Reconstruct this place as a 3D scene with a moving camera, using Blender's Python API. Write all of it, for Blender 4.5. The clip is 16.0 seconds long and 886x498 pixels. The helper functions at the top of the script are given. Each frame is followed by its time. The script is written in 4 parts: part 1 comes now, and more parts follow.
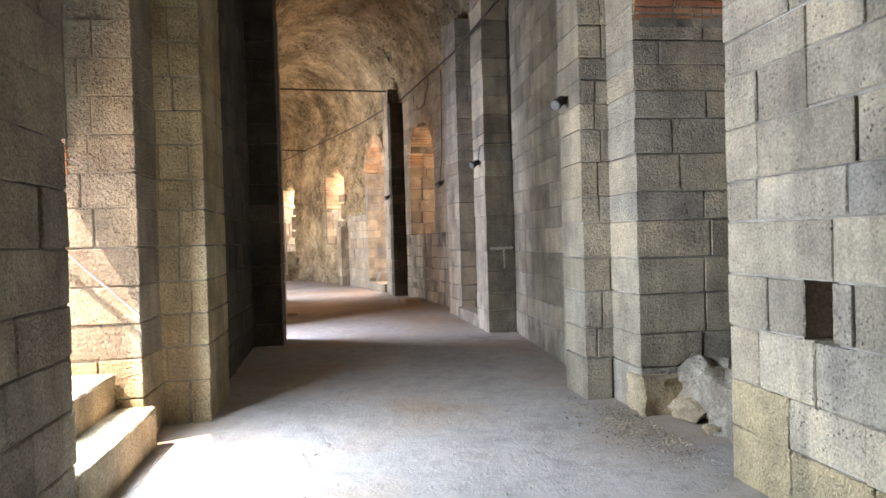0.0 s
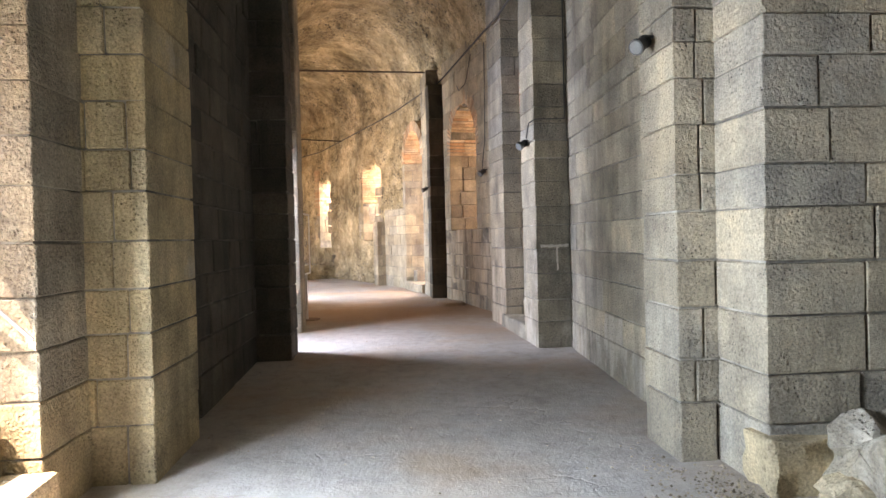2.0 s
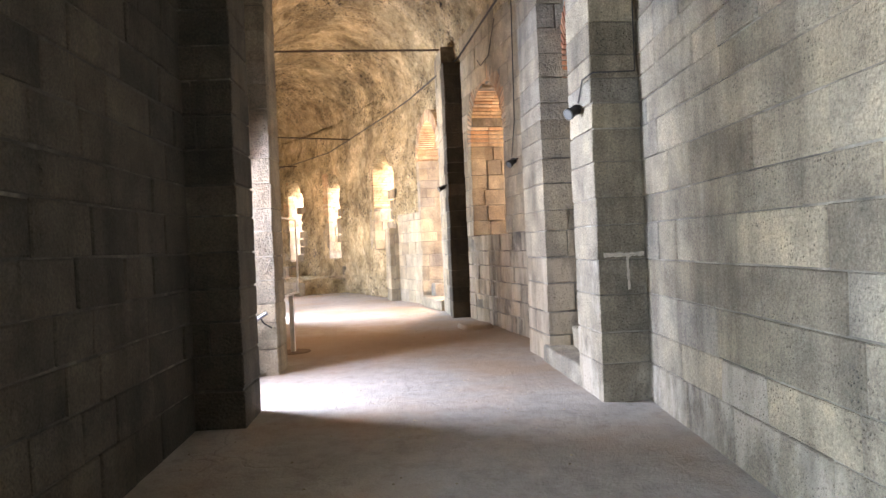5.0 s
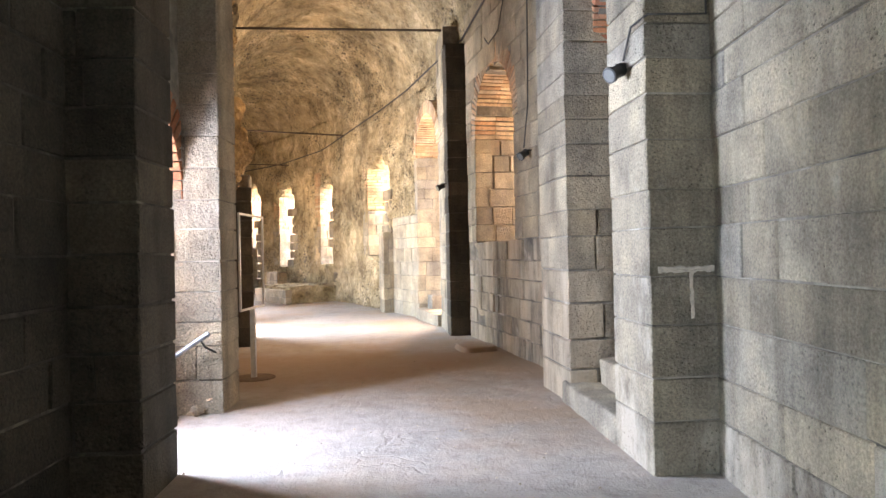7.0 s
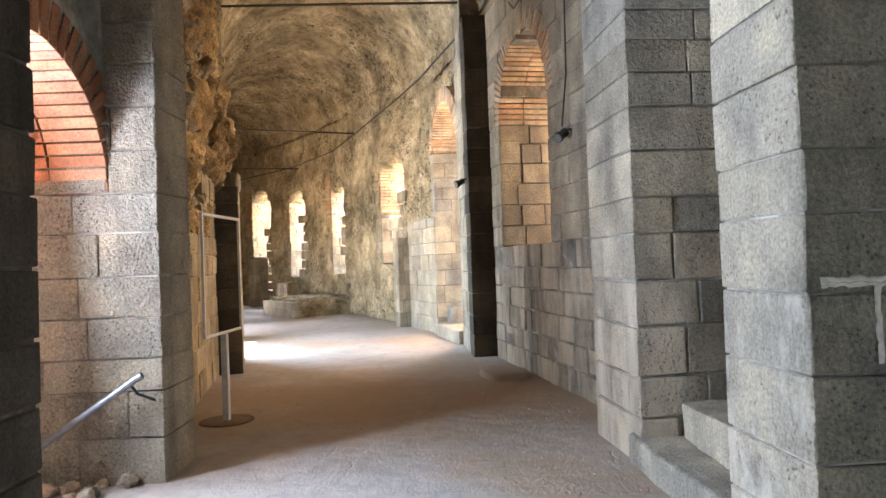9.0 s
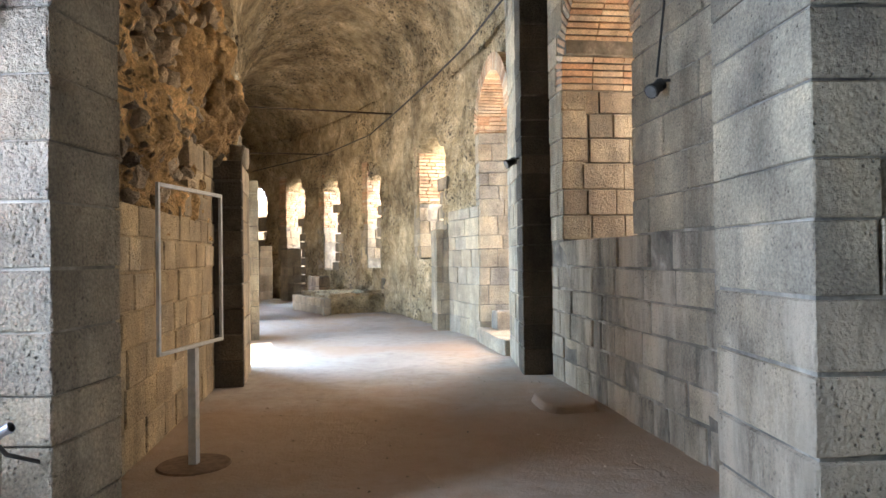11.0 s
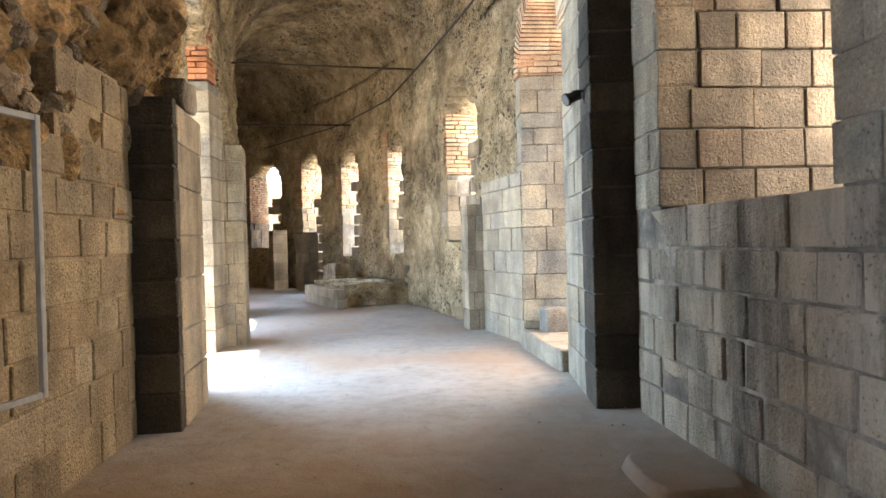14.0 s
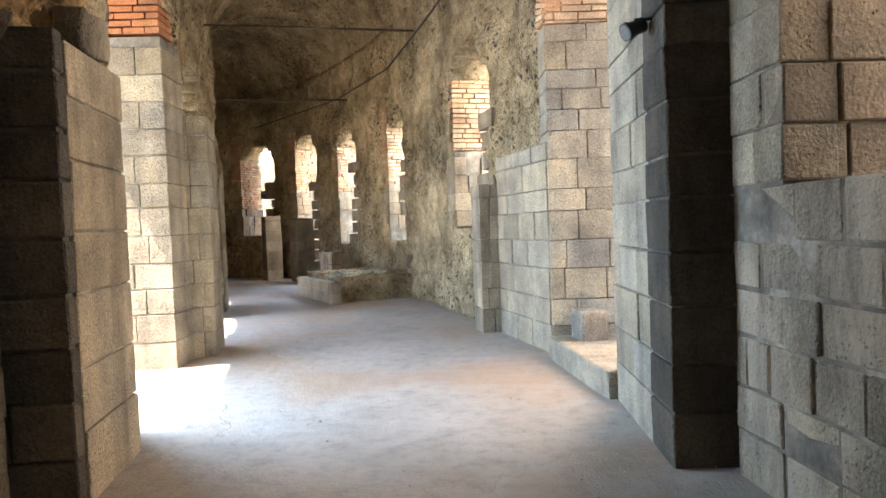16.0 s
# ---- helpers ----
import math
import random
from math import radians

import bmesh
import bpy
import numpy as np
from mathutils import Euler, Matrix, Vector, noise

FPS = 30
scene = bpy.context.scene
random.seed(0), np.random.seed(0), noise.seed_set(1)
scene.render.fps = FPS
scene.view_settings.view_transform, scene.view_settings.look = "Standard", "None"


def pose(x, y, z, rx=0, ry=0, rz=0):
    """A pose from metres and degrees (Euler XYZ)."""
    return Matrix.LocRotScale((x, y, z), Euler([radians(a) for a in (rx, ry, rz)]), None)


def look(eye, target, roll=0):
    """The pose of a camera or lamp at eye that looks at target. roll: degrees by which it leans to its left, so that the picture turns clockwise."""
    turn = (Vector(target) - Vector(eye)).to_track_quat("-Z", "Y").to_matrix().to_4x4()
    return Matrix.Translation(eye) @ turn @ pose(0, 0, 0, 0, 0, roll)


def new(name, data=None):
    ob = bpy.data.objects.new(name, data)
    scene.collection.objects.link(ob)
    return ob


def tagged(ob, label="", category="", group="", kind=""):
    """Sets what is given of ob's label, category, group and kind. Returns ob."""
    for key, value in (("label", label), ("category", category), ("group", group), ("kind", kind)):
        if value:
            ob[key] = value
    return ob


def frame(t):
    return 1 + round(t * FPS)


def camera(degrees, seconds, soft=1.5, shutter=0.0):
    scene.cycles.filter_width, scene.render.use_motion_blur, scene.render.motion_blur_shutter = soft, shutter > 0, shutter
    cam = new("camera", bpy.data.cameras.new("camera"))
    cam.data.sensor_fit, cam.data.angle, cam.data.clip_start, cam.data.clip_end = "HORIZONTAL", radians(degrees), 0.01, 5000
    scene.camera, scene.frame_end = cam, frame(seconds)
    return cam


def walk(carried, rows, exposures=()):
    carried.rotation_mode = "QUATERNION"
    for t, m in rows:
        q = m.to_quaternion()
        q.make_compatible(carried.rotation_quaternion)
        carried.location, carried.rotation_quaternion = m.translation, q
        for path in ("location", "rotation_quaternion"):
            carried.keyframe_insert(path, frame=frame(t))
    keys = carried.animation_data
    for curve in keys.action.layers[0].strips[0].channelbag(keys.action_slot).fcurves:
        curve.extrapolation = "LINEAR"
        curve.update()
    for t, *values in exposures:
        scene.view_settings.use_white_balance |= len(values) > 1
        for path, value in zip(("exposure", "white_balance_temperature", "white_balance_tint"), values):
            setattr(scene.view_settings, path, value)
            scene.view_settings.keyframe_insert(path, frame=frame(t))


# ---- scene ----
cam = camera(66.4, 16.0)
METRES, EYE, TILT, LEAN, TURN = 14.3, 1.5, -1.25, 0.0, -8.4
ROWS = [
    (0.0, 0.0, 0.0, 0.0, 0.01, 0.46, 1.64),
    (0.5, 0.0024, 0.0299, 0.0016, 2.03, 0.55, 1.32),
    (1.0, 0.0012, 0.0619, 0.0033, 1.18, 1.0, 1.53),
    (1.5, 0.0045, 0.0927, 0.0018, 2.25, 0.89, 1.16),
    (2.0, 0.0057, 0.1261, 0.0014, 3.94, 0.3, 1.31),
    (2.5, 0.0042, 0.1594, 0.0038, 3.6, 0.74, 2.21),
    (3.0, 0.0051, 0.1917, 0.0042, 6.04, -0.23, 1.48),
    (3.5, 0.0033, 0.2235, 0.0039, 6.14, 0.46, 2.26),
    (4.0, 0.0004, 0.2544, 0.0042, 5.88, 0.92, 2.54),
    (6.5, -0.0117, 0.4086, 0.0091, 5.93, 1.05, 1.41),
    (7.0, -0.0127, 0.4401, 0.008, 6.03, 1.62, 1.09),
    (7.5, -0.0141, 0.4705, 0.0089, 6.79, 1.9, 1.36),
    (8.0, -0.0177, 0.501, 0.0109, 6.81, 2.51, 2.3),
    (8.5, -0.0191, 0.5322, 0.0108, 7.47, 2.26, 1.65),
    (9.0, -0.0238, 0.5629, 0.0107, 7.94, 2.26, 1.93),
    (9.5, -0.0291, 0.5932, 0.0113, 8.51, 2.22, 2.11),
    (10.0, -0.032, 0.6255, 0.0125, 10.68, 1.96, 0.73),
    (12.5, -0.0616, 0.7796, 0.013, 12.58, 1.93, 0.89),
    (13.0, -0.068, 0.8106, 0.0127, 13.81, 1.51, 1.65),
    (13.5, -0.0754, 0.8415, 0.0141, 13.64, 1.62, 2.23),
    (14.0, -0.0797, 0.8728, 0.0149, 14.4, 0.65, 1.16),
    (14.5, -0.0882, 0.903, 0.0153, 14.71, -0.05, 1.61),
    (15.0, -0.0953, 0.9313, 0.0162, 14.99, -0.36, 1.86),
    (15.5, -0.1016, 0.9595, 0.019, 15.55, -1.44, 0.63),
    (16.0, -0.1119, 0.9875, 0.022, 14.83, -0.79, 1.85),
]
walk(cam, [(t, pose(0, 0, EYE, TILT, LEAN, TURN) @ pose(METRES * x, METRES * y, METRES * z, 90 + pitch, roll, yaw)) for t, x, y, z, yaw, pitch, roll in ROWS],
     exposures=[(0.0, 2.85, 8100, 28), (2.5, 3.3, 8100, 26), (4.0, 3.55, 8000, 26), (6.5, 3.6, 7900, 24), (8.0, 3.4, 7600, 21), (10.0, 3.1, 6900, 16), (13.0, 3.05, 6500, 13), (16.0, 2.75, 6500, 13)])

# ---- world, sun, sky light ----
SUN_WAY = Vector((0.43, 0.20, -1.0)).normalized()
world = bpy.data.worlds.new("world")
scene.world = world
world.use_nodes = True
wn = world.node_tree
sky = wn.nodes.new("ShaderNodeTexSky")
sky.sky_type = "NISHITA"
sky.sun_disc = False
sky.sun_elevation = math.asin(-SUN_WAY.z)
sky.sun_rotation = math.atan2(-SUN_WAY.x, -SUN_WAY.y)
wn.nodes["Background"].inputs["Strength"].default_value = 0.15
wn.links.new(sky.outputs["Color"], wn.nodes["Background"].inputs["Color"])

sun_data = bpy.data.lights.new("sun", "SUN")
sun_data.energy, sun_data.angle, sun_data.color = 5.0, radians(0.5), (1.0, 0.94, 0.84)
sun = new("sun", sun_data)
sun.matrix_world = look(-SUN_WAY * 60, (0, 0, 0))


def sky_lamp(x, y, z, target, width, height, watts):
    """Sky light that enters by an opening."""
    data = bpy.data.lights.new("sky_light", "AREA")
    data.shape, data.size, data.size_y, data.energy, data.color = "RECTANGLE", width, height, watts, (0.46, 0.72, 1.0)
    ob = new("sky_light", data)
    ob.matrix_world = look((x, y, z), target)
    return ob


sky_lamp(-2.06, 4.72, 1.35, (2.3, 2.7, 0.9), 1.2, 1.9, 88)
sky_lamp(-2.55, 11.5, 1.85, (2.4, 8.4, 2.5), 0.9, 1.3, 82).data.color = (0.50, 0.70, 1.0)
sky_lamp(-4.3, 19.6, 2.3, (1.9, 15.6, 1.1), 1.8, 3.4, 95)
sky_lamp(-6.3, 24.9, 2.1, (-2.0, 26.2, 0.6), 2.6, 3.6, 42)
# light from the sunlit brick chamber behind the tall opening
# added warm lamp, not sky, unseen in the embrasure of the third right wall
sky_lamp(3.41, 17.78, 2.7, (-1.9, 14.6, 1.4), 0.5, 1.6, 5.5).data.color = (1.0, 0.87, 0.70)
sky_lamp(2.9, 21.2, 2.3, (-1.0, 20.6, 1.5), 1.6, 3.6, 7).data.color = (1.0, 0.90, 0.78)
sky_lamp(1.75, 21.2, 2.2, (-1.9, 15.5, 1.9), 0.5, 3.0, 21).data.color = (1.0, 0.78, 0.56)

# ---- materials ----


def mat_base(name, rough=0.9):
    m = bpy.data.materials.new(name)
    m.use_nodes = True
    t = m.node_tree
    b = t.nodes["Principled BSDF"]
    b.inputs["Roughness"].default_value = rough
    b.inputs["Specular IOR Level"].default_value = 0.25
    return m, t, b


def noise_node(t, co, scale, detail=6.0, rough=0.6):
    n = t.nodes.new("ShaderNodeTexNoise")
    n.inputs["Scale"].default_value, n.inputs["Detail"].default_value, n.inputs["Roughness"].default_value = scale, detail, rough
    t.links.new(co, n.inputs["Vector"])
    return n.outputs["Fac"]


def ramp(t, fac, stops):
    r = t.nodes.new("ShaderNodeValToRGB")
    e = r.color_ramp.elements
    while len(e) < len(stops):
        e.new(0.5)
    for k, (p, c) in enumerate(stops):
        e[k].position = p
        e[k].color = (*c, 1) if len(c) == 3 else c
    t.links.new(fac, r.inputs["Fac"])
    return r.outputs["Color"]


def mixed(t, a, b, fac, how="MIX"):
    n = t.nodes.new("ShaderNodeMix")
    n.data_type, n.blend_type = "RGBA", how
    for sock, v in ((n.inputs[6], a), (n.inputs[7], b), (n.inputs[0], fac)):
        if isinstance(v, bpy.types.NodeSocket):
            t.links.new(v, sock)
        elif isinstance(v, tuple):
            sock.default_value = (*v, 1)
        else:
            sock.default_value = v
    return n.outputs[2]


def maths(t, how, a, b=0.0):
    n = t.nodes.new("ShaderNodeMath")
    n.operation = how
    for sock, v in zip(n.inputs, (a, b)):
        if isinstance(v, bpy.types.NodeSocket):
            t.links.new(v, sock)
        else:
            sock.default_value = v
    return n.outputs[0]


def bumped(t, b, height, distance, strength=1.0):
    n = t.nodes.new("ShaderNodeBump")
    n.inputs["Distance"].default_value, n.inputs["Strength"].default_value = distance, strength
    t.links.new(height, n.inputs["Height"])
    t.links.new(n.outputs["Normal"], b.inputs["Normal"])


def world_place(t):
    return t.nodes.new("ShaderNodeNewGeometry").outputs["Position"]


def piece_random(t):
    """A number of its own for each piece, be it an object or an island of a joined mesh."""
    a = t.nodes.new("ShaderNodeObjectInfo").outputs["Random"]
    b = t.nodes.new("ShaderNodeNewGeometry").outputs["Random Per Island"]
    return maths(t, "FRACT", maths(t, "ADD", a, b))


def stone(name, tones, smear=(0.5, 0.47, 0.42), smear_at=(0.62, 0.78), chisel=0.028, runs_by=(0.42, 0.41, 0.40), smear_tall=1.0):
    m, t, b = mat_base(name)
    co = world_place(t)
    rnd = piece_random(t)
    n = len(tones)
    base = ramp(t, rnd, [(k / (n - 1), c) for k, c in enumerate(tones)])
    cloud = noise_node(t, co, 2.3, 5)
    base = mixed(t, base, ramp(t, cloud, [(0.28, (0.40, 0.40, 0.42)), (0.55, (1.0, 0.98, 0.95)), (0.75, (1.45, 1.37, 1.22))]), 0.72, "MULTIPLY")
    grain = noise_node(t, co, 55, 4, 0.7)
    base = mixed(t, base, ramp(t, grain, [(0.32, (0.45, 0.45, 0.46)), (0.68, (1.36, 1.35, 1.31))]), 0.65, "MULTIPLY")
    drip = t.nodes.new("ShaderNodeMapping")
    drip.inputs["Scale"].default_value = (1.0, 1.0, 1.0 / smear_tall)
    t.links.new(co, drip.inputs["Vector"])
    streak = noise_node(t, drip.outputs["Vector"], 1.1 * smear_tall ** 0.5, 8, 0.72)
    base = mixed(t, base, smear, ramp(t, streak, [(smear_at[0], (0, 0, 0)), (smear_at[1], (0.75, 0.75, 0.75))]))
    v = t.nodes.new("ShaderNodeTexVoronoi")
    v.inputs["Scale"].default_value = 30
    t.links.new(co, v.inputs["Vector"])
    pits = ramp(t, v.outputs["Distance"], [(0.05, (0, 0, 0)), (0.28, (1, 1, 1))])
    patch = ramp(t, noise_node(t, co, 3.1, 3), [(0.44, (0, 0, 0)), (0.60, (1, 1, 1))])
    holes = maths(t, "MULTIPLY", maths(t, "SUBTRACT", 1.0, pits), patch)
    base = mixed(t, base, (0.09, 0.085, 0.08), maths(t, "MULTIPLY", holes, 0.6))
    t.links.new(base, b.inputs["Base Color"])
    tall = t.nodes.new("ShaderNodeMapping")
    tall.inputs["Scale"].default_value = (2.6, 2.6, 0.35)
    t.links.new(co, tall.inputs["Vector"])
    runs = noise_node(t, tall.outputs["Vector"], 1.0, 6, 0.6)
    base = mixed(t, base, ramp(t, runs, [(0.32, runs_by), (0.5, (1.0, 1.0, 1.0)), (0.72, (1.25, 1.21, 1.12))]), 0.6, "MULTIPLY")
    t.links.new(base, b.inputs["Base Color"])
    pick = t.nodes.new("ShaderNodeTexVoronoi")
    pick.inputs["Scale"].default_value = 34
    shift = t.nodes.new("ShaderNodeVectorMath")
    shift.operation = "MULTIPLY_ADD"
    shift.inputs[1].default_value = (0.05, 0.05, 0.05)
    wob = t.nodes.new("ShaderNodeTexNoise")
    wob.inputs["Scale"].default_value = 14
    t.links.new(co, wob.inputs["Vector"])
    t.links.new(wob.outputs["Color"], shift.inputs[0])
    t.links.new(co, shift.inputs[2])
    t.links.new(shift.outputs[0], pick.inputs["Vector"])
    dressed = ramp(t, noise_node(t, co, 1.3, 3), [(0.38, (0.25, 0.25, 0.25)), (0.58, (1, 1, 1))])
    rough = maths(t, "ADD", noise_node(t, co, 15, 7, 0.70), maths(t, "MULTIPLY", noise_node(t, co, 48, 4, 0.6), 0.5))
    rough = maths(t, "ADD", rough, maths(t, "MULTIPLY", maths(t, "MULTIPLY", pick.outputs["Distance"], dressed), 0.32))
    h = maths(t, "SUBTRACT", rough, maths(t, "MULTIPLY", holes, 0.7))
    bumped(t, b, h, chisel, 1.0)
    return m


MAT_LAVA = stone("lava_stone", [(0.30, 0.258, 0.20), (0.46, 0.395, 0.30), (0.36, 0.33, 0.28), (0.54, 0.46, 0.34), (0.32, 0.275, 0.21), (0.44, 0.385, 0.30), (0.40, 0.335, 0.245)])
MAT_PITTED = stone("pick_dressed_stone", [(0.34, 0.295, 0.23), (0.42, 0.365, 0.285), (0.38, 0.34, 0.28), (0.46, 0.40, 0.31), (0.36, 0.315, 0.25)], chisel=0.055)
MAT_LIMED = stone("limed_stone", [(0.34, 0.295, 0.23), (0.44, 0.38, 0.29), (0.28, 0.245, 0.195), (0.40, 0.345, 0.265)], smear=(0.60, 0.53, 0.43), smear_at=(0.47, 0.60), smear_tall=2.0)
MAT_LUMP = stone("rubble_stone", [(0.40, 0.31, 0.21), (0.52, 0.41, 0.28), (0.28, 0.22, 0.155), (0.60, 0.48, 0.34), (0.17, 0.14, 0.11)], chisel=0.03)
MAT_GOLD = stone("golden_stone", [(0.50, 0.395, 0.235), (0.56, 0.45, 0.28), (0.44, 0.355, 0.225), (0.58, 0.475, 0.31)], chisel=0.045)
MAT_WARM = stone("buff_stone", [(0.46, 0.355, 0.225), (0.54, 0.43, 0.275), (0.38, 0.30, 0.20), (0.58, 0.48, 0.33)])
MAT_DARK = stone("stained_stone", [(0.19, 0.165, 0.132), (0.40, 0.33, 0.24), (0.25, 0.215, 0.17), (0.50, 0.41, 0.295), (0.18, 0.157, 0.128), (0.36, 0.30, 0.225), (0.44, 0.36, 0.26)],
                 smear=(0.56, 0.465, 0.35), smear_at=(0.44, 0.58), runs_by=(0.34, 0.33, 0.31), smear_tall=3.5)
MAT_BUFF_GREY = stone("buff_grey_stone", [(0.42, 0.35, 0.255), (0.50, 0.425, 0.315), (0.36, 0.305, 0.225), (0.46, 0.375, 0.265), (0.54, 0.455, 0.34)], smear=(0.22, 0.195, 0.16), smear_at=(0.56, 0.72))
MAT_WORN = stone("worn_stone", [(0.36, 0.285, 0.20), (0.44, 0.36, 0.26), (0.29, 0.24, 0.18), (0.42, 0.32, 0.22)], smear=(0.20, 0.165, 0.125), smear_at=(0.52, 0.66), chisel=0.018)
# no soot: dark copy of the lava stone, shade of unlit walls painted in
MAT_SHADED = stone("sooty_stone", [(0.10, 0.087, 0.07), (0.14, 0.12, 0.095), (0.075, 0.066, 0.055), (0.12, 0.103, 0.083), (0.085, 0.075, 0.062)], smear=(0.20, 0.172, 0.135), smear_at=(0.60, 0.78))
MAT_BRICK_PALE = stone("pale_brick", [(0.58, 0.40, 0.26), (0.66, 0.50, 0.34), (0.56, 0.33, 0.20), (0.70, 0.58, 0.43)], smear=(0.6, 0.52, 0.42), chisel=0.006)
MAT_BRICK = stone("red_brick", [(0.42, 0.17, 0.09), (0.50, 0.23, 0.12), (0.38, 0.15, 0.09), (0.52, 0.30, 0.18)], smear=(0.5, 0.42, 0.33), chisel=0.004)


def make_mortar():
    m, t, b = mat_base("mortar")
    co = world_place(t)
    c = ramp(t, noise_node(t, co, 1.9, 7, 0.7), [(0.36, (0.10, 0.09, 0.078)), (0.52, (0.26, 0.235, 0.195)), (0.66, (0.48, 0.43, 0.355))])
    t.links.new(c, b.inputs["Base Color"])
    bumped(t, b, noise_node(t, co, 40, 5), 0.008)
    return m


MAT_MORTAR = make_mortar()


# joints of those walls, darkened with the same painted shade
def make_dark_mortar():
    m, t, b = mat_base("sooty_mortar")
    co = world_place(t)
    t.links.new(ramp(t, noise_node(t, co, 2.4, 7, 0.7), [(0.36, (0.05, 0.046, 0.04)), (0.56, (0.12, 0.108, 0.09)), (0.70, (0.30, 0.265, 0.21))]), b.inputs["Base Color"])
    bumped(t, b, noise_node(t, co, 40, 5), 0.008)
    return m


MAT_MORTAR_DARK = make_dark_mortar()


def make_warm_mortar():
    m, t, b = mat_base("warm_mortar")
    co = world_place(t)
    t.links.new(ramp(t, noise_node(t, co, 2.6, 7, 0.7), [(0.34, (0.09, 0.078, 0.062)), (0.52, (0.24, 0.205, 0.16)), (0.68, (0.52, 0.45, 0.36))]), b.inputs["Base Color"])
    bumped(t, b, noise_node(t, co, 40, 5), 0.008)
    return m


MAT_MORTAR_WARM = make_warm_mortar()


def make_rubble(name="rubble_concrete", scale=12, relief=0.05, tint=(1.0, 1.0, 1.0)):
    """Roman concrete: ochre mortar with embedded lava stones of two sizes."""
    m, t, b = mat_base(name, 0.95)
    co = world_place(t)
    warp = t.nodes.new("ShaderNodeVectorMath")
    warp.operation = "MULTIPLY_ADD"
    warp.inputs[1].default_value = (0.16, 0.16, 0.16)
    n3 = t.nodes.new("ShaderNodeTexNoise")
    n3.inputs["Scale"].default_value, n3.inputs["Detail"].default_value = 6, 5.0
    t.links.new(co, n3.inputs["Vector"])
    t.links.new(n3.outputs["Color"], warp.inputs[0])
    t.links.new(co, warp.inputs[2])

    def cells(size):
        v = t.nodes.new("ShaderNodeTexVoronoi")
        v.inputs["Scale"].default_value = size
        t.links.new(warp.outputs[0], v.inputs["Vector"])
        c = t.nodes.new("ShaderNodeSeparateColor")
        t.links.new(v.outputs["Color"], c.inputs[0])
        kept = ramp(t, c.outputs[1], [(0.42, (0, 0, 0)), (0.5, (1, 1, 1))])
        return maths(t, "MULTIPLY", ramp(t, v.outputs["Distance"], [(0.25, (1, 1, 1)), (0.50, (0, 0, 0))]), kept), c.outputs[0]
    big, big_tone = cells(scale)
    small, small_tone = cells(scale * 2.3)
    patch = ramp(t, noise_node(t, co, 0.6, 5), [(0.40, (0.15, 0.15, 0.15)), (0.56, (1, 1, 1))])
    plaster = ramp(t, noise_node(t, co, 3.0, 8, 0.72), [(0.28, (0.20, 0.15, 0.09)), (0.48, (0.52, 0.42, 0.27)), (0.70, (0.76, 0.66, 0.48))])
    tones = [(0.0, (0.045, 0.042, 0.037)), (0.5, (0.16, 0.14, 0.11)), (0.8, (0.36, 0.31, 0.235)), (1.0, (0.66, 0.59, 0.46))]
    base = mixed(t, plaster, ramp(t, small_tone, tones), maths(t, "MULTIPLY", small, patch))
    base = mixed(t, base, ramp(t, big_tone, tones), maths(t, "MULTIPLY", big, patch))
    base = mixed(t, base, ramp(t, noise_node(t, co, 0.8, 6, 0.65), [(0.35, (0.36, 0.34, 0.31)), (0.62, (1.25, 1.22, 1.15))]), 0.85, "MULTIPLY")
    base = mixed(t, base, ramp(t, noise_node(t, co, 38, 5, 0.7), [(0.34, (0.5, 0.5, 0.5)), (0.66, (1.3, 1.29, 1.26))]), 0.7, "MULTIPLY")
    base = mixed(t, base, tint, 1.0, "MULTIPLY")
    t.links.new(base, b.inputs["Base Color"])
    h = maths(t, "ADD", maths(t, "MULTIPLY", maths(t, "MAXIMUM", big, maths(t, "MULTIPLY", small, 0.6)), patch), maths(t, "MULTIPLY", noise_node(t, co, 18, 8, 0.75), 1.1))
    bumped(t, b, h, relief, 1.0)
    return m


MAT_RUBBLE = make_rubble()
MAT_RUBBLE_BROWN = make_rubble("brown_rubble", 8, 0.07, (1.35, 1.10, 0.82))


